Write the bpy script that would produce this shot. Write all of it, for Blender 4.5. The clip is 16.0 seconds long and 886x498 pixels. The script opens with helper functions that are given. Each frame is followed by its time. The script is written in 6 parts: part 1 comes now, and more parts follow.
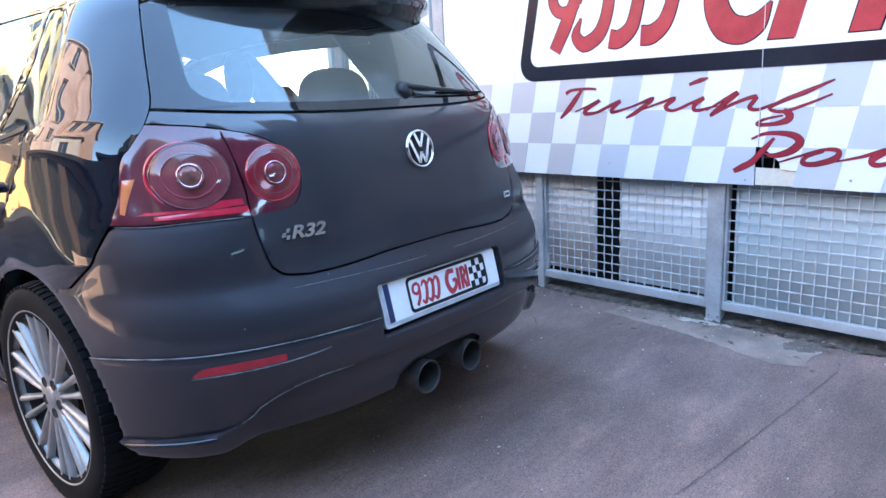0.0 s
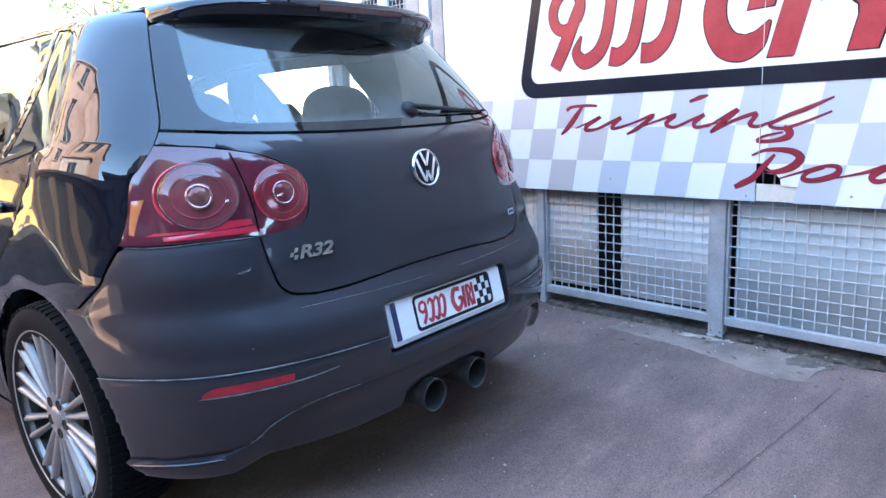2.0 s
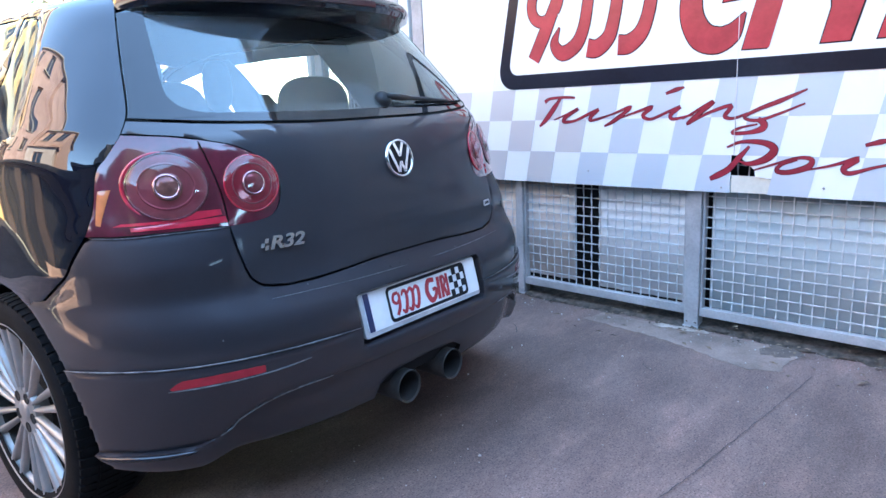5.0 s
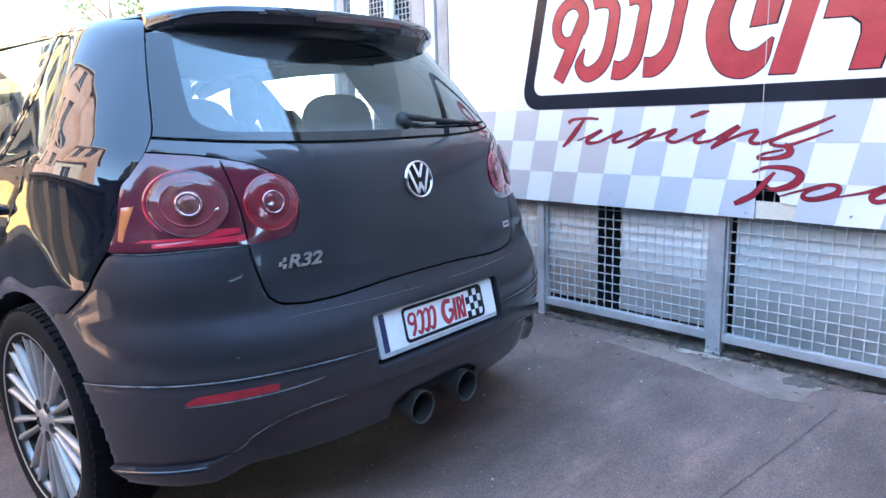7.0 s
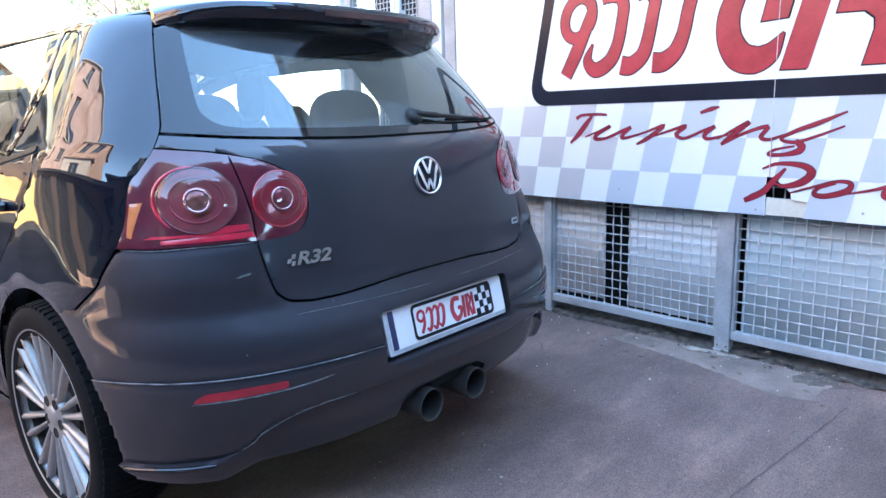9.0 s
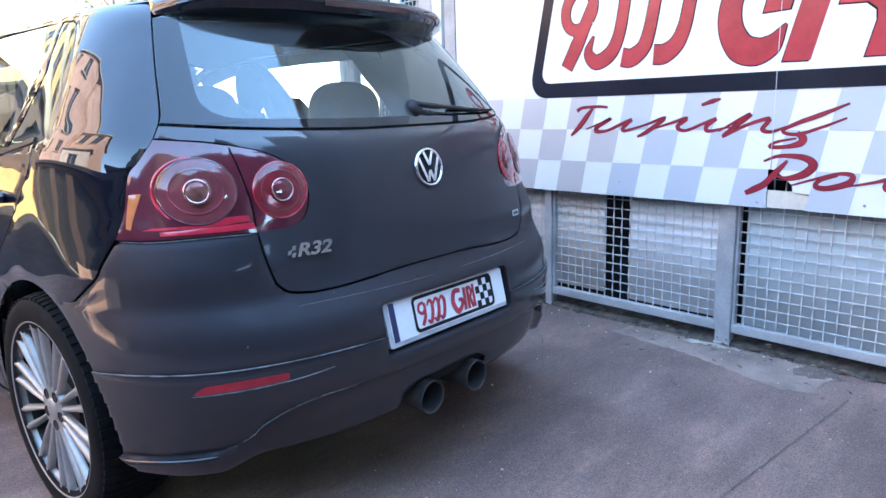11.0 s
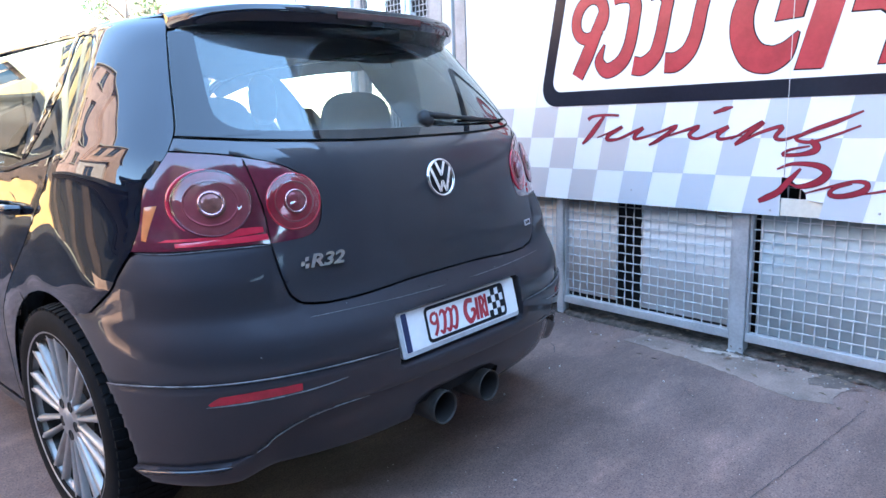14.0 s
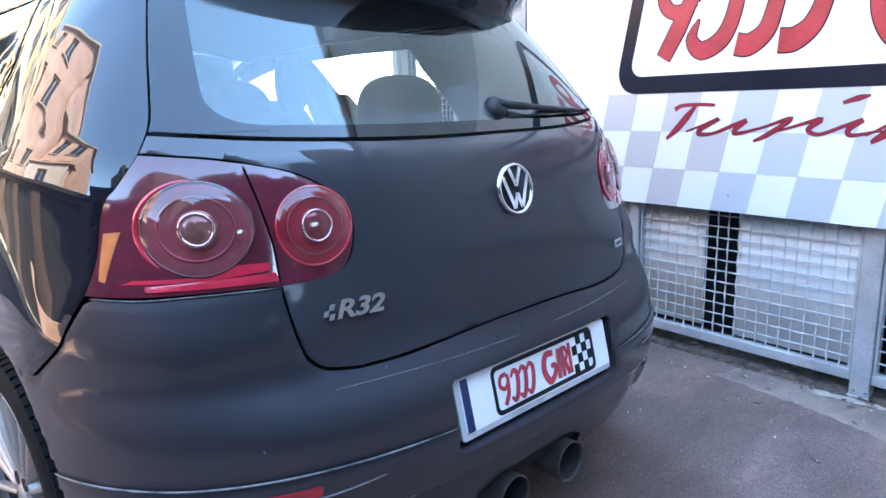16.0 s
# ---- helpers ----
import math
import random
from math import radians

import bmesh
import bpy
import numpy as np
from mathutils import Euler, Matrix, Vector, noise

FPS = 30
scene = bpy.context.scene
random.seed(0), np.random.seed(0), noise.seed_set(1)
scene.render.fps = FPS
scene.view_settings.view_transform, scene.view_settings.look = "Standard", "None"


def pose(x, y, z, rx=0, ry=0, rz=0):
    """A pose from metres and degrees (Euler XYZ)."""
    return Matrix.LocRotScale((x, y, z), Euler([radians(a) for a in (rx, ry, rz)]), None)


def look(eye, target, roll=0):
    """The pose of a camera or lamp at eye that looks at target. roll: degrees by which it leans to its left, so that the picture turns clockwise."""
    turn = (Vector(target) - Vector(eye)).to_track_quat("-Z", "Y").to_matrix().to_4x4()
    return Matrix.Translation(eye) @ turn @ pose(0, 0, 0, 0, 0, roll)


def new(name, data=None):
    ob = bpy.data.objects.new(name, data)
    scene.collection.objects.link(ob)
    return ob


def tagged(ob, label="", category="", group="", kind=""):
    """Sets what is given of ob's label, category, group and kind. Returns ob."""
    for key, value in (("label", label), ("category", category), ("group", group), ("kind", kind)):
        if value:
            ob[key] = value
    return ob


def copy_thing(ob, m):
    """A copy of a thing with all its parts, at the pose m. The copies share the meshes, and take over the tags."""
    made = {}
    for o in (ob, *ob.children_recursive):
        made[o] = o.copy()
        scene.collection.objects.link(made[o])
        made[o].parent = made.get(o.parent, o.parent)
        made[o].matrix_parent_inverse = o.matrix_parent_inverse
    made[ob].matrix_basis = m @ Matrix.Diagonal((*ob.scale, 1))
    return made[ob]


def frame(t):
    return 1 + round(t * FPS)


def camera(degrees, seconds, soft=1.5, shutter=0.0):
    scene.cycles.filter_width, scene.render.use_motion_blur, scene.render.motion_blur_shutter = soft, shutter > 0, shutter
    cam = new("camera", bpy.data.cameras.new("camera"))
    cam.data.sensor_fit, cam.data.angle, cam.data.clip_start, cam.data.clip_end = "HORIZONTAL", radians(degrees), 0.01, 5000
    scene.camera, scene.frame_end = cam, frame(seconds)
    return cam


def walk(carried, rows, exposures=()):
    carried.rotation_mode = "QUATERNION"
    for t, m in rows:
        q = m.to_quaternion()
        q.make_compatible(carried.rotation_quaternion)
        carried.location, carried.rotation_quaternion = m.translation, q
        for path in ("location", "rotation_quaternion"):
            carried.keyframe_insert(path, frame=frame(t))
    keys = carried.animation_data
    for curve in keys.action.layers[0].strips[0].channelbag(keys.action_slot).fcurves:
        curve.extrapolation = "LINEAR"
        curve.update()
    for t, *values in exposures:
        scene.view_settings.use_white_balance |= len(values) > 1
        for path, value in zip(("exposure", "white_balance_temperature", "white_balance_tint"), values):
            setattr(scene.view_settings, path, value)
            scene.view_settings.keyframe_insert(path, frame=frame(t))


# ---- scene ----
cam = camera(66.7, 16.0)
PATH = [
    (0, (-1.379, -1.291, 1.085), (0.029, 0.058, 0.641), -2.9),
    (0.5, (-1.385, -1.277, 1.094), (0.025, 0.075, 0.665), -3.0),
    (1, (-1.391, -1.269, 1.096), (0.031, 0.07, 0.667), -3.1),
    (1.5, (-1.394, -1.273, 1.1), (0.027, 0.07, 0.68), -2.8),
    (2, (-1.399, -1.275, 1.103), (0.022, 0.071, 0.696), -3.0),
    (2.5, (-1.394, -1.273, 1.102), (0.046, 0.054, 0.696), -3.5),
    (3, (-1.389, -1.279, 1.094), (0.068, 0.028, 0.684), -3.0),
    (3.5, (-1.387, -1.281, 1.092), (0.073, 0.018, 0.667), -3.0),
    (4, (-1.384, -1.284, 1.093), (0.074, 0.018, 0.669), -2.9),
    (6.5, (-1.364, -1.306, 1.107), (0.057, 0.033, 0.676), -2.1),
    (7, (-1.361, -1.306, 1.117), (0.048, 0.06, 0.729), -1.8),
    (7.5, (-1.36, -1.307, 1.12), (0.047, 0.063, 0.738), -1.9),
    (8, (-1.359, -1.301, 1.117), (0.045, 0.07, 0.734), -2.0),
    (8.5, (-1.359, -1.295, 1.119), (0.044, 0.076, 0.727), -1.9),
    (9, (-1.361, -1.287, 1.117), (0.037, 0.087, 0.718), -1.8),
    (11.5, (-1.36, -1.277, 1.109), (0.035, 0.093, 0.689), -1.8),
    (12, (-1.365, -1.275, 1.11), (0.025, 0.098, 0.686), -1.9),
    (12.5, (-1.368, -1.275, 1.109), (0.023, 0.101, 0.695), -2.0),
    (13, (-1.367, -1.275, 1.111), (0.022, 0.105, 0.702), -2.0),
    (13.5, (-1.364, -1.274, 1.114), (0.016, 0.118, 0.718), -2.0),
    (14, (-1.364, -1.275, 1.118), (0.015, 0.119, 0.724), -2.1),
    (14.5, (-1.362, -1.275, 1.121), (0.016, 0.121, 0.731), -2.0),
    (15, (-1.311, -1.255, 1.133), (0.024, 0.176, 0.72), -1.0),
    (15.5, (-1.207, -1.075, 1.123), (0.1, 0.396, 0.762), -2.0),
    (16, (-1.06, -0.862, 1.123), (0.233, 0.604, 0.697), -1.8),
]
walk(cam, [(t, look(eye, target, roll)) for t, eye, target, roll in PATH],
     [(0.0, 4.27, 6350, 3), (6.5, 4.24, 6350, 3), (14.5, 4.25, 6350, 3), (15.5, 4.43, 6450, 3), (16.0, 4.40, 6450, 3)])

# ---- world, sun and exposure ----
SUN_AZ, SUN_EL = 135.0, 40.0        # degrees from +y towards +x, and up
world = bpy.data.worlds.new("sky")
scene.world = world
world.use_nodes = True
wn = world.node_tree
sky = wn.nodes.new("ShaderNodeTexSky")
sky.sky_type = "NISHITA"
sky.sun_disc = False
sky.sun_elevation, sky.sun_rotation = radians(SUN_EL), radians(SUN_AZ)
sky.air_density, sky.dust_density, sky.ozone_density = 1.0, 0.0, 0.8
wn.links.new(sky.outputs[0], wn.nodes["Background"].inputs[0])
wn.nodes["Background"].inputs[1].default_value = 0.15
sun_data = bpy.data.lights.new("sun", "SUN")
sun_data.energy, sun_data.angle, sun_data.color = 3.3, radians(0.5), (1.0, 0.93, 0.82)
sun = new("sun", sun_data)
_a, _e = radians(SUN_AZ), radians(SUN_EL)
_to = Vector((math.sin(_a) * math.cos(_e), math.cos(_a) * math.cos(_e), math.sin(_e)))
sun.matrix_world = Matrix.Translation(_to * 30) @ _to.to_track_quat("Z", "Y").to_matrix().to_4x4()


# ---- materials ----
def mat(name, base, rough=0.5, metal=0.0, coat=0.0, vary=0.0, scale=8.0, bump=0.0, bump_scale=60.0, second=None, spec=0.5,
        rough_vary=0.0, coat_rough=0.03, detail=6.0, coat_ior=1.5, settled=0.0, clean_above=None, wave=None):
    """A surface: base colour broken up by noise at two scales, optional second colour, bump and gloss variation.
    settled: how much of the gloss is lost under dust lying on faces that look up.
    wave: size per metre and depth of the slight unevenness of pressed steel.
    clean_above: heights between which thrown-up dust gives way to clean gloss."""
    m = bpy.data.materials.new(name)
    m.use_nodes = True
    nt = m.node_tree
    b = nt.nodes["Principled BSDF"]
    b.inputs["Roughness"].default_value = rough
    b.inputs["Metallic"].default_value = metal
    b.inputs["Coat Weight"].default_value = coat
    b.inputs["Coat Roughness"].default_value = coat_rough
    b.inputs["Coat IOR"].default_value = coat_ior
    b.inputs["Specular IOR Level"].default_value = spec
    b.inputs["Base Color"].default_value = (*base, 1)
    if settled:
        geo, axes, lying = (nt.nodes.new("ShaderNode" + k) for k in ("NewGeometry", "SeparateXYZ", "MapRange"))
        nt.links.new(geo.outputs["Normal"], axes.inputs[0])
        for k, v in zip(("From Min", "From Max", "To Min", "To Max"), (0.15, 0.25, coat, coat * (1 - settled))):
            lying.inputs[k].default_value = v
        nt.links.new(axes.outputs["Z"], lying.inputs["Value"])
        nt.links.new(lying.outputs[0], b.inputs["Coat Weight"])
    if clean_above:
        spot, axes = nt.nodes.new("ShaderNodeTexCoord"), nt.nodes.new("ShaderNodeSeparateXYZ")
        nt.links.new(spot.outputs["Object"], axes.inputs[0])
        for key, low, high in (("Coat Weight", coat, 1.0), ("Coat Roughness", coat_rough, 0.015)):
            r = nt.nodes.new("ShaderNodeMapRange")
            for k, v in zip(("From Min", "From Max", "To Min", "To Max"), (*clean_above, low, high)):
                r.inputs[k].default_value = v
            nt.links.new(axes.outputs["Z"], r.inputs["Value"])
            nt.links.new(r.outputs[0], b.inputs[key])
    if wave:
        spot, swell, dent = (nt.nodes.new("ShaderNode" + k) for k in ("TexCoord", "TexNoise", "Bump"))
        swell.inputs["Scale"].default_value, swell.inputs["Detail"].default_value = wave[0], 0.0
        dent.inputs["Strength"].default_value, dent.inputs["Distance"].default_value = 1.0, wave[1]
        nt.links.new(spot.outputs["Object"], swell.inputs["Vector"])
        nt.links.new(swell.outputs["Fac"], dent.inputs["Height"])
        nt.links.new(dent.outputs[0], b.inputs["Normal"])
        nt.links.new(dent.outputs[0], b.inputs["Coat Normal"])
    if vary or second or bump or rough_vary:
        co = nt.nodes.new("ShaderNodeTexCoord")
        big = nt.nodes.new("ShaderNodeTexNoise")
        big.inputs["Scale"].default_value = scale
        big.inputs["Detail"].default_value = detail
        small = nt.nodes.new("ShaderNodeTexNoise")
        small.inputs["Scale"].default_value = bump_scale
        small.inputs["Detail"].default_value = 4
        for n in (big, small):
            nt.links.new(co.outputs["Object"], n.inputs["Vector"])
        if vary or second:
            add = nt.nodes.new("ShaderNodeMath")
            add.operation = "MULTIPLY_ADD"
            add.inputs[1].default_value = 0.35
            nt.links.new(small.outputs["Fac"], add.inputs[0])
            nt.links.new(big.outputs["Fac"], add.inputs[2])
            ramp = nt.nodes.new("ShaderNodeValToRGB")
            other = second or tuple(c * (1 - vary) for c in base)
            ramp.color_ramp.elements[0].position, ramp.color_ramp.elements[1].position = 0.5, 0.85
            ramp.color_ramp.elements[0].color = (*other, 1)
            ramp.color_ramp.elements[1].color = (*(tuple(min(1, c * (1 + vary)) for c in base)), 1)
            nt.links.new(add.outputs[0], ramp.inputs[0])
            nt.links.new(ramp.outputs[0], b.inputs["Base Color"])
        if rough_vary:
            mr = nt.nodes.new("ShaderNodeMapRange")
            mr.inputs["To Min"].default_value, mr.inputs["To Max"].default_value = rough - rough_vary, rough + rough_vary
            nt.links.new(big.outputs["Fac"], mr.inputs["Value"])
            nt.links.new(mr.outputs[0], b.inputs["Roughness"])
        if bump:
            bp = nt.nodes.new("ShaderNodeBump")
            bp.inputs["Strength"].default_value = 1.0
            bp.inputs["Distance"].default_value = bump
            nt.links.new(small.outputs["Fac"], bp.inputs["Height"])
            nt.links.new(bp.outputs[0], b.inputs["Normal"])
    return m


def glass_mat(name, tint, ior=1.5, dust=0.0, wiped=None):
    """Thin pane: lets light through with a tint, and mirrors by Fresnel. wiped: centre, reach and clean core of a wiper's sweep in the dust."""
    m = bpy.data.materials.new(name)
    m.use_nodes = True
    nt = m.node_tree
    nt.nodes.remove(nt.nodes["Principled BSDF"])
    out = nt.nodes["Material Output"]
    clear, gloss, mix, fr = (nt.nodes.new("ShaderNode" + k) for k in ("BsdfTransparent", "BsdfGlossy", "MixShader", "LayerWeight"))
    clear.inputs[0].default_value = (*tint, 1)
    gloss.inputs["Roughness"].default_value = 0.01
    gloss.inputs["Color"].default_value = (0.88, 1.0, 0.98, 1)
    f0 = 2 * ((ior - 1) / (ior + 1)) ** 2          # two faces of the pane
    fr.inputs[0].default_value = 0.5
    power, schlick = nt.nodes.new("ShaderNodeMath"), nt.nodes.new("ShaderNodeMath")
    power.operation, schlick.operation = "POWER", "MULTIPLY_ADD"
    power.inputs[1].default_value = 5.0
    schlick.inputs[1].default_value, schlick.inputs[2].default_value = 1 - f0, f0
    nt.links.new(fr.outputs["Facing"], power.inputs[0])
    nt.links.new(power.outputs[0], schlick.inputs[0])
    nt.links.new(schlick.outputs[0], mix.inputs[0])
    nt.links.new(clear.outputs[0], mix.inputs[1])
    nt.links.new(gloss.outputs[0], mix.inputs[2])
    film, dusty = nt.nodes.new("ShaderNodeBsdfDiffuse"), nt.nodes.new("ShaderNodeMixShader")
    film.inputs[0].default_value = (0.31, 0.34, 0.36, 1)
    dusty.inputs[0].default_value = dust
    nt.links.new(mix.outputs[0], dusty.inputs[1])
    nt.links.new(film.outputs[0], dusty.inputs[2])
    nt.links.new(dusty.outputs[0], out.inputs[0])
    if wiped:
        def ramp(src, a, b, c, d):
            r = nt.nodes.new("ShaderNodeMapRange")
            r.interpolation_type = "SMOOTHSTEP"
            for k, v in zip(("From Min", "From Max", "To Min", "To Max"), (a, b, c, d)):
                r.inputs[k].default_value = v
            nt.links.new(src, r.inputs["Value"])
            return r.outputs[0]

        def both_of(kind, a, b):
            n = nt.nodes.new("ShaderNodeMath")
            n.operation = kind
            nt.links.new(a, n.inputs[0])
            if isinstance(b, float):
                n.inputs[1].default_value = b
            else:
                nt.links.new(b, n.inputs[1])
            return n.outputs[0]
        centre, reach, core, sill = wiped
        co, dist, axes, blot = (nt.nodes.new("ShaderNode" + k) for k in ("TexCoord", "VectorMath", "SeparateXYZ", "TexNoise"))
        dist.operation = "DISTANCE"
        dist.inputs[1].default_value = centre
        blot.inputs["Scale"].default_value = 9.0
        blot.inputs["Detail"].default_value = 6
        for n in (dist, axes, blot):
            nt.links.new(co.outputs["Object"], n.inputs[0])
        d, z = dist.outputs["Value"], axes.outputs["Z"]
        left_dusty = both_of("MAXIMUM", both_of("MAXIMUM", ramp(d, reach - 0.005, reach + 0.005, 0.0, 1.0), ramp(d, core, core + 0.010, 1.0, 0.0)), ramp(z, sill, sill + 0.008, 1.0, 0.0))
        amount = both_of("MULTIPLY", left_dusty, ramp(blot.outputs["Fac"], 0.25, 0.75, dust * 0.75, dust * 1.25))
        # a line of dirt where the blade turns
        line = both_of("MULTIPLY", ramp(d, reach - 0.006, reach - 0.001, 0.0, 1.0), ramp(d, reach + 0.001, reach + 0.005, 1.0, 0.0))
        nt.links.new(both_of("ADD", both_of("ADD", amount, 0.012), both_of("MULTIPLY", line, 0.16)), dusty.inputs[0])
    return m


PAINT = mat("dark_blue_paint", (0.0055, 0.0072, 0.0135), 0.34, 0.30, 1.0, 0.2, 3.0, second=(0.0058, 0.0072, 0.0125), bump_scale=240, coat_rough=0.010, coat_ior=1.64, spec=0.0, wave=(8.0, 0.0055))
DUSTY = mat("dusty_blue_paint", (0.0325, 0.0328, 0.0400), 0.55, 0.28, 0.30, clean_above=(1.018, 1.042), vary=0.22, scale=2.2, second=(0.0290, 0.0300, 0.0375), bump_scale=420, coat_rough=0.12, spec=0.2, coat_ior=1.6, rough_vary=0.1)
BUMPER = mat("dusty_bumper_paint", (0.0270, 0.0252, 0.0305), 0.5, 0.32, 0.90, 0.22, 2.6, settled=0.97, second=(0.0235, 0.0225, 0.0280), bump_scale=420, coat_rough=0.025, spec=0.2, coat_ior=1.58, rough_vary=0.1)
# pale colour of dust and chips, and of glints drawn along body edges
DUST_GLINT = mat("pale_dust_and_glint", (0.16, 0.16, 0.17), 0.7, second=(0.05, 0.05, 0.055), vary=0.2, scale=25, bump_scale=120)
BLACK = mat("black_plastic", (0.012, 0.012, 0.013), 0.55, vary=0.3, bump=0.0004, bump_scale=400)
GAP = mat("dark_gap", (0.004, 0.004, 0.005), 0.9, vary=0.2)
CHROME = mat("chrome", (0.75, 0.76, 0.78), 0.16, 1.0, vary=0.08, scale=20, rough_vary=0.06)
STEEL = mat("sooty_steel", (0.048, 0.043, 0.040), 0.66, 0.25, vary=0.35, scale=14, rough_vary=0.12)
# black of exhaust soot, also used for shade inside the wheels
SOOT_AND_SHADE = mat("soot", (0.010, 0.009, 0.009), 0.9, vary=0.3)
ALLOY = mat("silver_alloy", (0.35, 0.335, 0.32), 0.38, 0.45, 0.3, 0.15, 9, rough_vary=0.08)
BARREL = mat("dark_alloy_barrel", (0.022, 0.021, 0.020), 0.6, 0.2, vary=0.3, scale=12)
RUBBER = mat("tyre_rubber", (0.0062, 0.0062, 0.0068), 0.85, spec=0.15, vary=0.35, scale=12, bump=0.0006, bump_scale=180)
BULB = mat("smoked_bulb", (0.26, 0.17, 0.13), 0.12, 0.3, 1.0, 0.3, 40)
BULB_RED = mat("smoked_red_bulb", (0.20, 0.06, 0.07), 0.12, 0.2, 1.0, 0.3, 40)
RED_MID = mat("mid_red_lens", (0.32, 0.024, 0.052), 0.14, 0.0, 1.0, 0.2, 8)
RED_LENS = mat("dark_red_lens", (0.100, 0.010, 0.024), 0.14, 0.0, 1.0, 0.25, 6)
RED_BRIGHT = mat("red_lens", (0.52, 0.016, 0.045), 0.18, 0.0, 1.0, 0.2, 18)
PINK_LENS = mat("lamp_reflector", (0.27, 0.090, 0.105), 0.32, 0.45, 0.0, 0.25, 9)
AMBER = mat("amber_lens", (0.62, 0.19, 0.06), 0.2, 0.0, 1.0, 0.15, 20)
REFLECT = mat("red_reflector", (0.36, 0.010, 0.025), 0.25, 0.0, 1.0, 0.15, 40, bump=0.0004, bump_scale=350)
GLASS = glass_mat("tinted_glass", (0.62, 0.67, 0.68), 1.60, 0.15, ((-0.03, 0.167, 1.105), 0.340, 0.070, 1.098))
LENS = glass_mat("clear_lamp_lens", (0.95, 0.74, 0.77), 1.42)
SIDE_GLASS = glass_mat("dark_side_glass", (0.55, 0.58, 0.58), 1.47)
CLEAR = glass_mat("clear_glass", (0.85, 0.88, 0.88))
FRIT = mat("black_glass_border", (0.010, 0.012, 0.015), 0.5, 0.0, 1.0, spec=0.0, vary=0.2, scale=30, coat_rough=0.01, coat_ior=1.58)
PANE = mat("dark_pane", (0.008, 0.008, 0.010), 0.06, 0.0, 1.0, vary=0.1)
CLOTH = mat("dark_seat_cloth", (0.030, 0.030, 0.033), 0.9, vary=0.3, scale=30, bump=0.001, bump_scale=300)
LINER = mat("grey_headliner", (0.12, 0.12, 0.125), 0.9, vary=0.15)
WHITE = mat("white_plate", (0.78, 0.79, 0.80), 0.35, vary=0.05, scale=12)
PLATE_BLUE = mat("plate_blue", (0.012, 0.022, 0.085), 0.35, vary=0.1)
PLATE_GREY = mat("plate_holder_grey", (0.45, 0.46, 0.47), 0.4, vary=0.15, scale=15)
INK = mat("black_ink", (0.008, 0.008, 0.011), 0.5, spec=0.2, vary=0.2)
RED_INK = mat("red_ink", (0.42, 0.040, 0.055), 0.24, vary=0.15, scale=10)
VINYL = mat("white_vinyl", (0.84, 0.855, 0.835), 0.42, vary=0.03, scale=1.2, bump=0.0006, bump_scale=5)
CHECK = mat("grey_blue_vinyl", (0.50, 0.555, 0.63), 0.42, second=(0.56, 0.585, 0.62), vary=0.05, scale=1.0)
FRAME_INK = mat("navy_vinyl", (0.014, 0.015, 0.025), 0.20, spec=0.3, vary=0.2, scale=3)
BRUSH_RED = mat("crimson_vinyl", (0.30, 0.018, 0.038), 0.4, vary=0.2, scale=5)
WIRE = mat("bright_wire", (0.60, 0.61, 0.615), 0.6, 0.1, vary=0.15, scale=30, spec=0.3)
GALV = mat("galvanised_steel", (0.43, 0.42, 0.42), 0.6, 0.1, vary=0.22, scale=5, bump=0.0004, bump_scale=90, rough_vary=0.1)
SHEET_MID = mat("mid_grey_sheet", (0.78, 0.75, 0.73), 0.9, vary=0.08, scale=2.5, spec=0.1)
SHEET_WARM = mat("beige_sheet", (0.80, 0.71, 0.64), 0.9, vary=0.08, scale=2.5, spec=0.1)
SHEET = mat("grey_sheet", (0.50, 0.555, 0.565), 0.9, vary=0.06, scale=2.5, spec=0.1)
RUST = mat("cracked_grime", (0.05, 0.045, 0.042), 0.9, vary=0.4, scale=20)


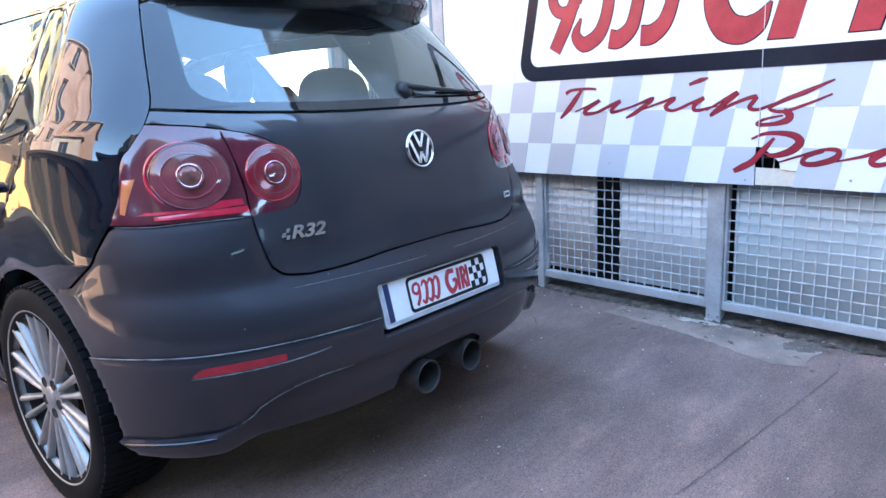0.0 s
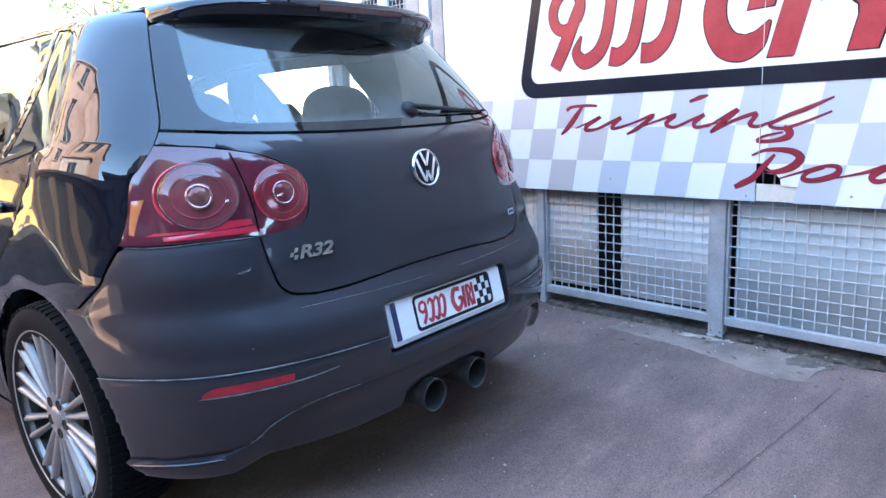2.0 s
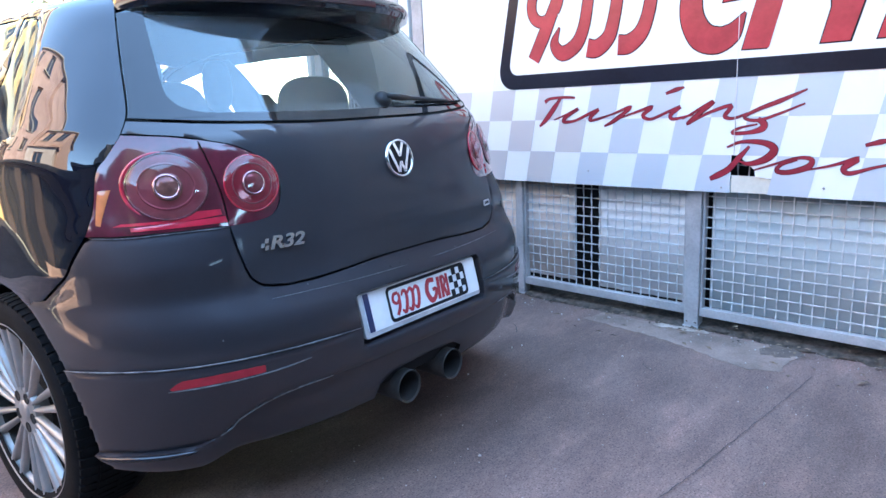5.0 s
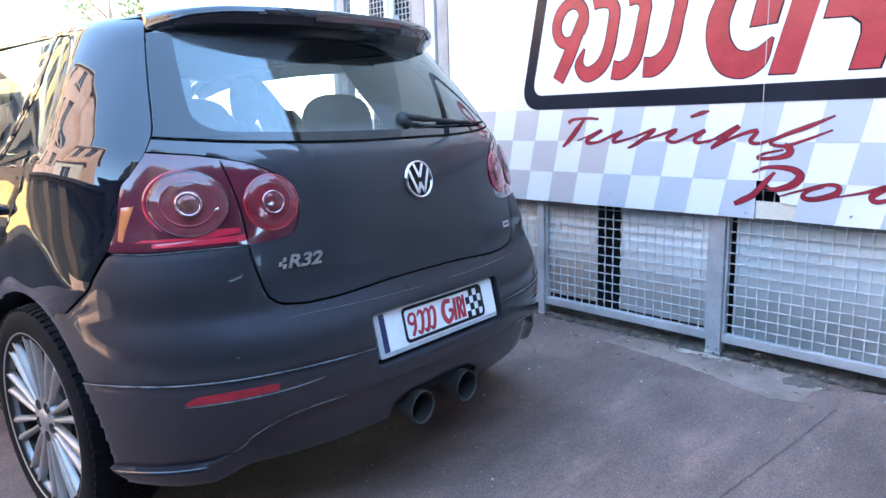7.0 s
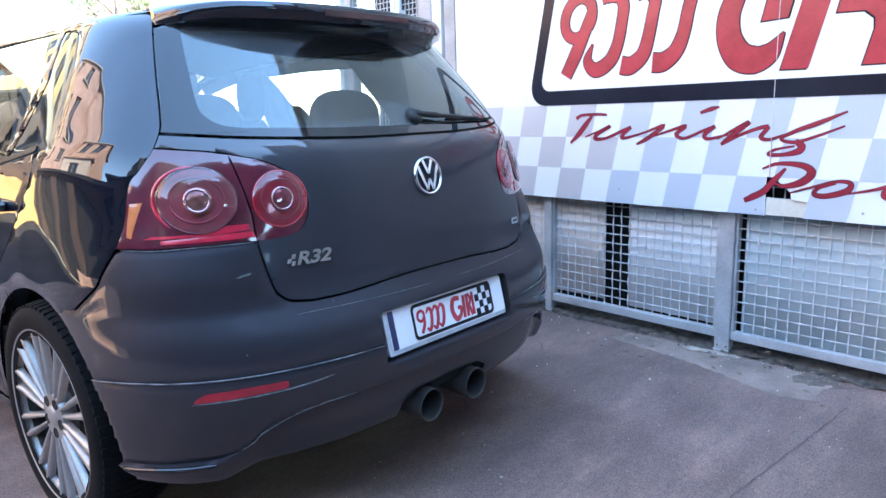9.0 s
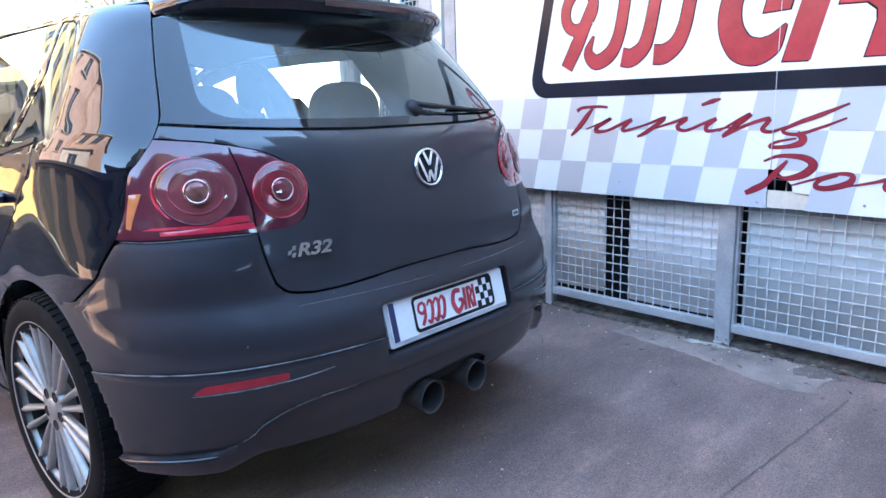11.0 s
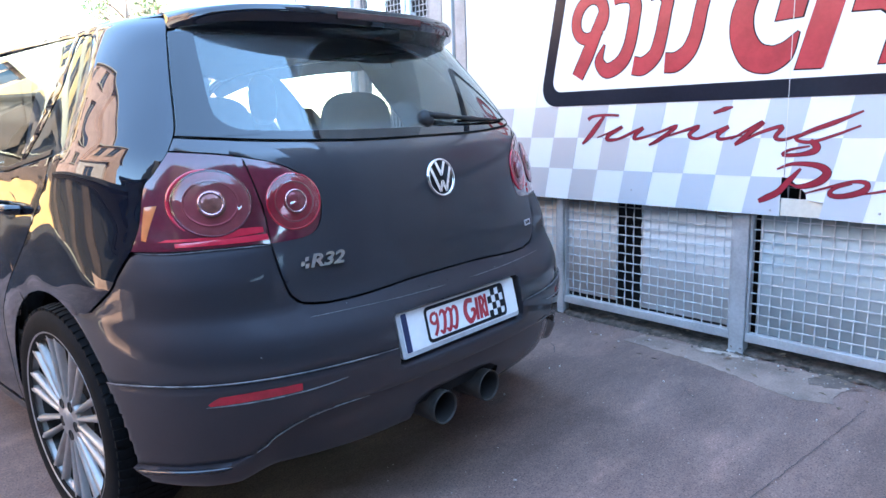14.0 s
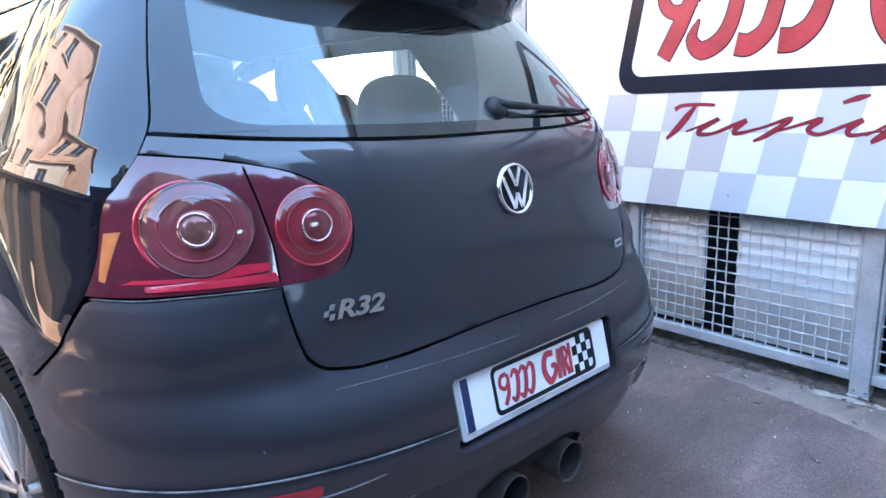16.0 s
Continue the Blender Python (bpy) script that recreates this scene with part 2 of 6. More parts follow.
def ground_mat():
    """Worn brownish tarmac: broad stains, aggregate speckle, reddish areas."""
    m = bpy.data.materials.new("worn_tarmac")
    m.use_nodes = True
    nt = m.node_tree
    b = nt.nodes["Principled BSDF"]
    co = nt.nodes.new("ShaderNodeTexCoord")

    def noise_tex(scale, detail, rough=0.55):
        n = nt.nodes.new("ShaderNodeTexNoise")
        n.inputs["Scale"].default_value, n.inputs["Detail"].default_value, n.inputs["Roughness"].default_value = scale, detail, rough
        nt.links.new(co.outputs["Object"], n.inputs["Vector"])
        return n

    def ramp(src, stops):
        r = nt.nodes.new("ShaderNodeValToRGB")
        while len(r.color_ramp.elements) < len(stops):
            r.color_ramp.elements.new(0.5)
        for el, (p, c) in zip(r.color_ramp.elements, stops):
            el.position, el.color = p, (*c, 1)
        nt.links.new(src, r.inputs[0])
        return r

    def mix(kind, fac, a, c):
        x = nt.nodes.new("ShaderNodeMix")
        x.data_type, x.blend_type = "RGBA", kind
        if isinstance(fac, float):
            x.inputs["Factor"].default_value = fac
        else:
            nt.links.new(fac, x.inputs["Factor"])
        nt.links.new(a, x.inputs[6])
        nt.links.new(c, x.inputs[7])
        return x.outputs[2]

    def streak_tex(scale, stretch, detail):
        m_ = nt.nodes.new("ShaderNodeMapping")
        m_.inputs["Scale"].default_value = stretch
        m_.inputs["Rotation"].default_value = (0, 0, radians(100))
        nt.links.new(co.outputs["Object"], m_.inputs["Vector"])
        n = noise_tex(scale, detail, 0.62)
        nt.links.new(m_.outputs[0], n.inputs["Vector"])
        return n

    broad = ramp(noise_tex(0.9, 5).outputs["Fac"], [(0.30, (0.098, 0.065, 0.055)), (0.50, (0.173, 0.114, 0.096)), (0.70, (0.266, 0.174, 0.148))])
    streak = ramp(streak_tex(3.0, (0.55, 1.7, 1.0), 9).outputs["Fac"], [(0.38, (0.70, 0.68, 0.69)), (0.54, (0.97, 0.95, 0.94)), (0.72, (1.50, 1.36, 1.34))])
    col = mix("MULTIPLY", 0.8, broad.outputs[0], streak.outputs[0])
    grit = ramp(noise_tex(48, 8, 0.75).outputs["Fac"], [(0.34, (0.66, 0.64, 0.64)), (0.52, (1.0, 1.0, 1.0)), (0.68, (1.32, 1.28, 1.25))])
    col = mix("MULTIPLY", 0.65, col, grit.outputs[0])
    speck = ramp(noise_tex(165, 2).outputs["Fac"], [(0.30, (0.36, 0.35, 0.36)), (0.47, (0.97, 0.97, 0.97)), (0.62, (1.05, 1.05, 1.05)), (0.74, (1.9, 1.85, 1.8))])
    col = mix("MULTIPLY", 0.9, col, speck.outputs[0])
    nt.links.new(col, b.inputs["Base Color"])
    b.inputs["Roughness"].default_value = 0.85
    bp = nt.nodes.new("ShaderNodeBump")
    bp.inputs["Strength"].default_value, bp.inputs["Distance"].default_value = 0.7, 0.0022
    nt.links.new(noise_tex(140, 5).outputs["Fac"], bp.inputs["Height"])
    nt.links.new(bp.outputs[0], b.inputs["Normal"])
    return m


TARMAC = ground_mat()
REPAIR = mat("pale_cement_patch", (0.30, 0.215, 0.175), 0.9, second=(0.165, 0.118, 0.097), vary=0.15, scale=5, bump=0.002, bump_scale=120)
MOSS = mat("dark_moss_dirt", (0.095, 0.072, 0.058), 0.95, second=(0.035, 0.028, 0.022), vary=0.3, scale=26, bump=0.006, bump_scale=70)
PEBBLE = mat("pale_pebble", (0.34, 0.28, 0.25), 0.8, vary=0.3, scale=60)
YELLOW = mat("yellow_render", (0.55, 0.34, 0.13), 0.85, second=(0.46, 0.28, 0.11), vary=0.1, scale=1.0)
PLASTER = mat("ochre_render", (0.55, 0.335, 0.245), 0.85, second=(0.43, 0.255, 0.18), vary=0.12, scale=1.2, bump=0.003, bump_scale=40)
WHITEWASH = mat("whitewashed_render", (0.62, 0.50, 0.43), 0.85, second=(0.52, 0.40, 0.33), vary=0.08, scale=1.0, bump=0.003, bump_scale=40)
CREAM = mat("cream_render", (0.38, 0.32, 0.245), 0.85, vary=0.08, scale=1.0, bump=0.003, bump_scale=40)
DARKWALL = mat("near_black_wall", (0.035, 0.032, 0.03), 0.85, vary=0.3, scale=1.0, bump=0.004, bump_scale=12)
CONCRETE = mat("grey_concrete", (0.52, 0.52, 0.51), 0.8, vary=0.18, scale=0.8, bump=0.002, bump_scale=30)
ROSE = mat("rose_render", (0.47, 0.300, 0.24), 0.85, second=(0.36, 0.215, 0.165), vary=0.12, scale=1.1, bump=0.003, bump_scale=40)
# ground darkened in colour to stand for shade on the far yard
SHADED_GROUND = mat("shaded_far_ground", (0.032, 0.031, 0.033), 0.95, spec=0.05, second=(0.022, 0.021, 0.023), vary=0.2, scale=2.0, bump=0.002, bump_scale=120)
GREYWALL = mat("grey_render", (0.15, 0.15, 0.155), 0.85, vary=0.2, scale=0.8, bump=0.003, bump_scale=30)
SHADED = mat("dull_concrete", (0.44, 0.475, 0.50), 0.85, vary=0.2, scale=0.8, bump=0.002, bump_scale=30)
BROWNWALL = mat("brown_render", (0.090, 0.056, 0.041), 0.85, second=(0.050, 0.032, 0.024), vary=0.2, scale=1.2, bump=0.003, bump_scale=30)
SHUTTER = mat("dark_shutter", (0.022, 0.017, 0.015), 0.6, vary=0.2)


# ---- mesh tools ----
def put(name, verts, faces, material, parent=None, label="", smooth=False, matrix=None):
    me = bpy.data.meshes.new(name)
    me.from_pydata([tuple(v) for v in verts], [], faces)
    me.materials.append(material)
    if smooth:
        me.polygons.foreach_set("use_smooth", [True] * len(me.polygons))
    me.update()
    ob = new(name, me)
    if parent is not None:
        ob.parent = parent
    if matrix is not None:
        ob.matrix_basis = matrix
    if label:
        ob["label"] = label
    return ob


def part(name, bm, material, parent, label="", smooth=False, matrix=None):
    me = bpy.data.meshes.new(name)
    bmesh.ops.recalc_face_normals(bm, faces=bm.faces)
    bm.to_mesh(me)
    bm.free()
    me.materials.append(material)
    if smooth:
        me.polygons.foreach_set("use_smooth", [True] * len(me.polygons))
        me.set_sharp_from_angle(angle=radians(40))
    ob = new(name, me)
    if parent is not None:
        ob.parent = parent
    if matrix is not None:
        ob.matrix_basis = matrix
    if label:
        ob["label"] = label
    return ob


def box_bm(lo, hi, bevel=0.0, bm=None, seg=2):
    """A bevelled box between two corners, added to bm."""
    own = bmesh.new()
    bmesh.ops.create_cube(own, size=1)
    lo, hi = Vector(lo), Vector(hi)
    for v in own.verts:
        v.co = Vector(((lo[i] + hi[i]) / 2 + v.co[i] * (hi[i] - lo[i]) for i in range(3)))
    if bevel:
        bmesh.ops.bevel(own, geom=list(own.edges), offset=bevel, segments=seg, affect="EDGES", profile=0.5)
    if bm is None:
        return own
    me = bpy.data.meshes.new("tmp")
    own.to_mesh(me)
    own.free()
    bm.from_mesh(me)
    bpy.data.meshes.remove(me)
    return bm


def lathe(profile, steps=48, axis="x", closed=False):
    """Turns (radius, along) pairs about an axis; returns verts and faces."""
    verts, faces = [], []
    n = len(profile)
    for k in range(steps):
        a = 2 * math.pi * k / steps
        for r, h in profile:
            c, s = r * math.cos(a), r * math.sin(a)
            verts.append((h, c, s) if axis == "x" else (c, h, s) if axis == "y" else (c, s, h))
    for k in range(steps):
        k2 = (k + 1) % steps
        for i in range(n - (0 if closed else 1)):
            j = (i + 1) % n
            faces.append((k * n + i, k * n + j, k2 * n + j, k2 * n + i))
    return verts, faces


def curve(pts, n=6):
    """Catmull-Rom through 2D or 3D points."""
    P = [np.array(p, float) for p in pts]
    if len(P) < 3:
        return [tuple(P[0] + (P[-1] - P[0]) * k / n) for k in range(n + 1)]
    P = [2 * P[0] - P[1]] + P + [2 * P[-1] - P[-2]]
    out = []
    for i in range(1, len(P) - 2):
        for k in range(n):
            t = k / n
            out.append(tuple(0.5 * (2 * P[i] + (P[i + 1] - P[i - 1]) * t + (2 * P[i - 1] - 5 * P[i] + 4 * P[i + 1] - P[i + 2]) * t * t
                                    + (3 * P[i] - P[i - 1] - 3 * P[i + 1] + P[i + 2]) * t ** 3)))
    out.append(tuple(P[-2]))
    return out


def tube(points, radius, sides=8, cap=True):
    """A round bar along 3D points."""
    verts, faces = [], []
    P = [Vector(p) for p in points]
    for i, p in enumerate(P):
        d = (P[min(i + 1, len(P) - 1)] - P[max(i - 1, 0)]).normalized()
        side = d.cross(Vector((0, 0, 1)))
        if side.length < 1e-3:
            side = d.cross(Vector((0, 1, 0)))
        side.normalize()
        up = side.cross(d)
        r = radius[i] if isinstance(radius, (list, tuple)) else radius
        for k in range(sides):
            a = 2 * math.pi * k / sides
            verts.append(p + side * r * math.cos(a) + up * r * math.sin(a))
    for i in range(len(P) - 1):
        for k in range(sides):
            k2 = (k + 1) % sides
            faces.append((i * sides + k, i * sides + k2, (i + 1) * sides + k2, (i + 1) * sides + k))
    if cap:
        faces.append(tuple(range(sides))[::-1])
        faces.append(tuple((len(P) - 1) * sides + k for k in range(sides)))
    return verts, faces


def clip_cell(poly, x0, x1, y0, y1):
    """The part of a 2D polygon inside a cell."""
    for axis, lim, keep_less in ((0, x0, False), (0, x1, True), (1, y0, False), (1, y1, True)):
        out = []
        for i, b in enumerate(poly):
            a = poly[i - 1]
            ia = a[axis] <= lim + 1e-12 if keep_less else a[axis] >= lim - 1e-12
            ib = b[axis] <= lim + 1e-12 if keep_less else b[axis] >= lim - 1e-12
            if ia != ib:
                t = (lim - a[axis]) / (b[axis] - a[axis])
                out.append((a[0] + t * (b[0] - a[0]), a[1] + t * (b[1] - a[1])))
            if ib:
                out.append(b)
        poly = out
        if not poly:
            break
    return poly


def inside(poly, x, y):
    c = False
    for i, (bx, by) in enumerate(poly):
        ax, ay = poly[i - 1]
        if (ay > y) != (by > y) and x < (bx - ax) * (y - ay) / (by - ay) + ax:
            c = not c
    return c


def patch_mesh(outline, cell, fn, out=0.0, depth=0.012, lip=0.0022):
    """A curved sheet: a 2D outline meshed in cells and laid onto fn(a, b), with its rim rolled over and turned inwards."""
    poly = [tuple(map(float, p)) for p in outline]
    area = sum(poly[i - 1][0] * p[1] - p[0] * poly[i - 1][1] for i, p in enumerate(poly))
    if area < 0:
        poly = poly[::-1]
    P = np.array(poly)
    (ax, ay), (bx, by) = P.min(0), P.max(0)
    nx, ny = max(1, round((bx - ax) / cell[0])), max(1, round((by - ay) / cell[1]))
    xs, ys = np.linspace(ax, bx, nx + 1), np.linspace(ay, by, ny + 1)
    index, flat, faces = {}, [], []

    def vid(p):
        k = (round(p[0] * 2e4), round(p[1] * 2e4))
        if k not in index:
            index[k] = len(flat)
            flat.append(p)
        return index[k]

    Q = np.roll(P, 1, 0)
    for i in range(nx):
        for j in range(ny):
            x0, x1, y0, y1 = xs[i], xs[i + 1], ys[j], ys[j + 1]
            near = ((np.maximum(P[:, 0], Q[:, 0]) >= x0) & (np.minimum(P[:, 0], Q[:, 0]) <= x1)
                    & (np.maximum(P[:, 1], Q[:, 1]) >= y0) & (np.minimum(P[:, 1], Q[:, 1]) <= y1)).any()
            if near:
                f = clip_cell(poly, x0, x1, y0, y1)
            elif inside(poly, (x0 + x1) / 2, (y0 + y1) / 2):
                f = [(x0, y0), (x1, y0), (x1, y1), (x0, y1)]
            else:
                continue
            ids = []
            for p in f:
                k = vid(p)
                if not ids or (ids[-1] != k and k not in ids):
                    ids.append(k)
            if len(ids) >= 3:
                faces.append(ids)
    pos, nor = [], []
    h = 2e-3
    for a, b in flat:
        p = fn(a, b)
        n = np.cross(fn(a + h, b) - fn(a - h, b), fn(a, b + h) - fn(a, b - h))
        n /= np.linalg.norm(n) + 1e-12
        pos.append(p)
        nor.append(n)
    pos, nor = np.array(pos), np.array(nor)
    if nor.size and (nor * (pos - np.array((0.0, 1.9, 0.7)))).sum() < 0:
        nor = -nor
        faces = [f[::-1] for f in faces]
    edges = {}
    for f in faces:
        for i, v in enumerate(f):
            edges.setdefault((min(v, f[i - 1]), max(v, f[i - 1])), []).append((f[i - 1], v))
    rim = [e[0] for e in edges.values() if len(e) == 1]
    on_rim = {v for e in rim for v in e}
    verts = [tuple(pos[i] + nor[i] * (out - (lip if i in on_rim and lip else 0.0))) for i in range(len(flat))]
    low = {}
    for v in on_rim:
        low[v] = len(verts)
        verts.append(tuple(pos[v] + nor[v] * (out - depth)))
    for a, b in rim:
        faces.append([b, a, low[a], low[b]])
    return verts, faces


def smooth_sheet(ob, angle=50):
    ob.data.polygons.foreach_set("use_smooth", [True] * len(ob.data.polygons))
    ob.data.set_sharp_from_angle(angle=radians(angle))
    return ob


def bold_bm(body, size, shear, extrude, squeeze):
    """Heavier letters: the font's outline swollen by a bevel-like offset."""
    c = bpy.data.curves.new("tmp", "FONT")
    c.body, c.size, c.shear, c.extrude, c.offset = body, size, shear, extrude, size * 0.035
    o = bpy.data.objects.new("tmp", c)
    scene.collection.objects.link(o)
    me = bpy.data.meshes.new_from_object(o.evaluated_get(bpy.context.evaluated_depsgraph_get()))
    bm = bmesh.new()
    bm.from_mesh(me)
    bpy.data.objects.remove(o)
    bpy.data.curves.remove(c)
    bpy.data.meshes.remove(me)
    for v in bm.verts:
        v.co.x *= squeeze
    return bm


def flat_bm(outline, thick, bm=None):
    """A flat plate with a 2D outline in x and y, thick in z."""
    bm = bm or bmesh.new()
    vs = [bm.verts.new((x, y, thick)) for x, y in outline]
    lo = [bm.verts.new((x, y, 0)) for x, y in outline]
    bm.faces.new(vs)
    for i in range(len(vs)):
        bm.faces.new((vs[i - 1], lo[i - 1], lo[i], vs[i]))
    return bm


def stroke_bm(points, widths, thick, bm=None):
    """A brush stroke along 2D points with a width at each."""
    P = [np.array(p) for p in curve(points, 5)]
    W = np.interp(np.linspace(0, 1, len(P)), np.linspace(0, 1, len(widths)), widths)
    left, right = [], []
    for i, p in enumerate(P):
        d = P[min(i + 1, len(P) - 1)] - P[max(i - 1, 0)]
        d = d / (np.linalg.norm(d) + 1e-9)
        n = np.array((-d[1], d[0]))
        left.append(p + n * W[i] / 2)
        right.append(p - n * W[i] / 2)
    bm = bm or bmesh.new()
    top = [[bm.verts.new((*a, thick)), bm.verts.new((*b, thick))] for a, b in zip(left, right)]
    low = [[bm.verts.new((*a, 0)), bm.verts.new((*b, 0))] for a, b in zip(left, right)]
    for i in range(len(P) - 1):
        bm.faces.new((top[i][0], top[i][1], top[i + 1][1], top[i + 1][0]))
        bm.faces.new((top[i][0], top[i + 1][0], low[i + 1][0], low[i][0]))
        bm.faces.new((top[i + 1][1], top[i][1], low[i][1], low[i + 1][1]))
    for i in (0, -1):
        bm.faces.new((top[i][0], low[i][0], low[i][1], top[i][1]))
    return bm


def round_rect(x0, x1, y0, y1, r, n=5):
    out = []
    for cx, cy, a0 in ((x1 - r, y1 - r, 0), (x0 + r, y1 - r, 90), (x0 + r, y0 + r, 180), (x1 - r, y0 + r, 270)):
        for k in range(n + 1):
            a = radians(a0 + 90 * k / n)
            out.append((cx + r * math.cos(a), cy + r * math.sin(a)))
    return out


def ring_bm(outer, inner, thick, bm=None):
    """A flat band between two outlines of the same number of points."""
    bm = bm or bmesh.new()
    rows = [[bm.verts.new((x, y, z)) for x, y in o] for o, z in ((outer, 0), (outer, thick), (inner, thick), (inner, 0))]
    n = len(outer)
    for a, b in zip(rows, rows[1:]):
        for i in range(n):
            bm.faces.new((a[i - 1], a[i], b[i], b[i - 1]))
    return bm


# ---- the setting ----
def structure(name, bm, material, label, smooth=False, matrix=None):
    return tagged(part(name, bm, material, None, "", smooth, matrix), label, name.split("_")[0], "", "structure")


def build_ground():
    bm = bmesh.new()
    for x0, x1, y0, y1 in ((-600, 600, -600, 600),):
        vs = [bm.verts.new(p) for p in ((x0, y0, 0), (x1, y0, 0), (x1, y1, 0), (x0, y1, 0))]
        bm.faces.new(vs)
    return structure("ground", bm, TARMAC, "worn brownish grey tarmac yard with stains and cracks")


ground = build_ground()
# added dark sheet: shade on the far ground put into its colour
structure("road", box_bm((-6.65, 4.4, -0.05), (60.0, 14.1, 0.004)), SHADED_GROUND, "dark strip laid over the far yard in place of its shade")


def slab(name, outline, z, material, label, rough_edge=0.012, seed=1):
    """A low irregular slab on the ground."""
    rnd = random.Random(seed)
    pts = []
    for i, b in enumerate(outline):
        a = outline[i - 1]
        n = max(2, int(math.hypot(b[0] - a[0], b[1] - a[1]) / 0.025))
        for k in range(n):
            t = k / n
            pts.append((a[0] + (b[0] - a[0]) * t + rnd.uniform(-1, 1) * rough_edge, a[1] + (b[1] - a[1]) * t + rnd.uniform(-1, 1) * rough_edge))
    bm = bmesh.new()
    c = bm.verts.new((sum(p[0] for p in pts) / len(pts), sum(p[1] for p in pts) / len(pts), z))
    top = [bm.verts.new((x, y, z * 0.8)) for x, y in pts]
    low = [bm.verts.new((x, y, -0.002)) for x, y in pts]
    for i in range(len(pts)):
        bm.faces.new((c, top[i - 1], top[i]))
        bm.faces.new((top[i - 1], low[i - 1], low[i], top[i]))
    return tagged(part(name, bm, material, None), label, "ground", "", "structure")


slab("pavement_patch", [(1.453, 0.352), (1.59, 0.30), (1.58, -0.10), (1.575, -0.56), (1.49, -0.625), (1.40, -0.60), (1.303, -0.617), (1.262, -0.50), (1.30, -0.36), (1.356, -0.214), (1.40, -0.05), (1.422, 0.079)],
     0.002, REPAIR, "pale cement repair patch in the tarmac", 0.008, 3)


def dirt_bank(y0, y1, seed):
    """Dirt and moss gathered into a low uneven bank under the fence."""
    rnd = random.Random(seed)
    verts, faces, n = [], [], int((y1 - y0) / 0.02)
    prof = ((-0.006, -0.003), (-0.020, 0.004), (-0.034, 0.009), (-0.050, 0.014), (-0.078, 0.020), (-0.16, 0.026), (-0.29, 0.026))
    wob = [0.0] * len(prof)
    for k in range(n + 1):
        y = y0 + (y1 - y0) * k / n
        for i, (d, z) in enumerate(prof):
            wob[i] = wob[i] * 0.75 + rnd.gauss(0, 0.007)
            verts.append((1.5885 + 0.0447 * y - d + wob[i] * (1.0 if i < 4 else 0.2), y, z + (rnd.uniform(-0.004, 0.004) if 0 < i else 0)))
    m = len(prof)
    for k in range(n):
        for i in range(m - 1):
            a = k * m + i
            faces.append((a, a + 1, a + m + 1, a + m))
    ob = put("pavement_edge", verts, faces, MOSS, None, "", True)
    return tagged(ob, "dirt and moss along the foot of the fence", "ground", "", "structure")


dirt_bank(-2.6, 2.9, 5)


def crack(points, width, seed):
    rnd = random.Random(seed)
    P = curve(points, 14)
    bm = bmesh.new()
    rows = []
    for i, (x, y) in enumerate(P):
        w = width * rnd.uniform(0.4, 1.2) * (0.3 if i in (0, len(P) - 1) else 1)
        x, y = x + rnd.uniform(-1, 1) * 0.003, y + rnd.uniform(-1, 1) * 0.003
        rows.append([bm.verts.new((x, y - w, 0.0042)), bm.verts.new((x, y + w, 0.0042))])
    for a, b in zip(rows, rows[1:]):
        bm.faces.new((a[0], b[0], b[1], a[1]))
    return tagged(part("ground_crack", bm, RUST, None), "thin dark line on the tarmac", "ground", "cracks in the yard", "structure")


crack([(0.20, -0.60), (0.52, -0.640), (0.82, -0.67), (1.108, -0.701), (1.317, -0.719)], 0.0015, 2)
# these two short dark lines stand for twigs lying on the tarmac
crack([(1.10, 0.50), (1.161, 0.545), (1.20, 0.60)], 0.0035, 7)
crack([(1.075, -0.150), (1.042, -0.187), (1.03, -0.215)], 0.0025, 8)


def build_gravel():
    """Pale grit scattered over the yard and gathered by the fence."""
    rnd = random.Random(11)
    bm = bmesh.new()
    for k in range(640):
        if k < 300:
            x, y = 1.56 + 0.04 * rnd.random() + rnd.gauss(-0.03, 0.06), rnd.uniform(-1.2, 1.4)
        else:
            x, y = rnd.uniform(-0.3, 1.6), rnd.uniform(-1.4, 1.2)
        s = rnd.uniform(0.0012, 0.0038) if k % 60 else rnd.uniform(0.006, 0.010)
        vs = [bm.verts.new((x + s * dx * rnd.uniform(0.6, 1.3), y + s * dy * rnd.uniform(0.6, 1.3), 0.004 + s * dz)) for dx, dy, dz in
              ((1, 0, 0), (0, 1, 0.1), (-1, 0, 0), (0, -1, 0.1), (0.1, 0.1, 0.8))]
        for i in range(4):
            bm.faces.new((vs[i], vs[(i + 1) % 4], vs[4]))
    return tagged(part("gravel", bm, PEBBLE, None), "pale grit scattered on the tarmac", "gravel", "", "stuff")


build_gravel()


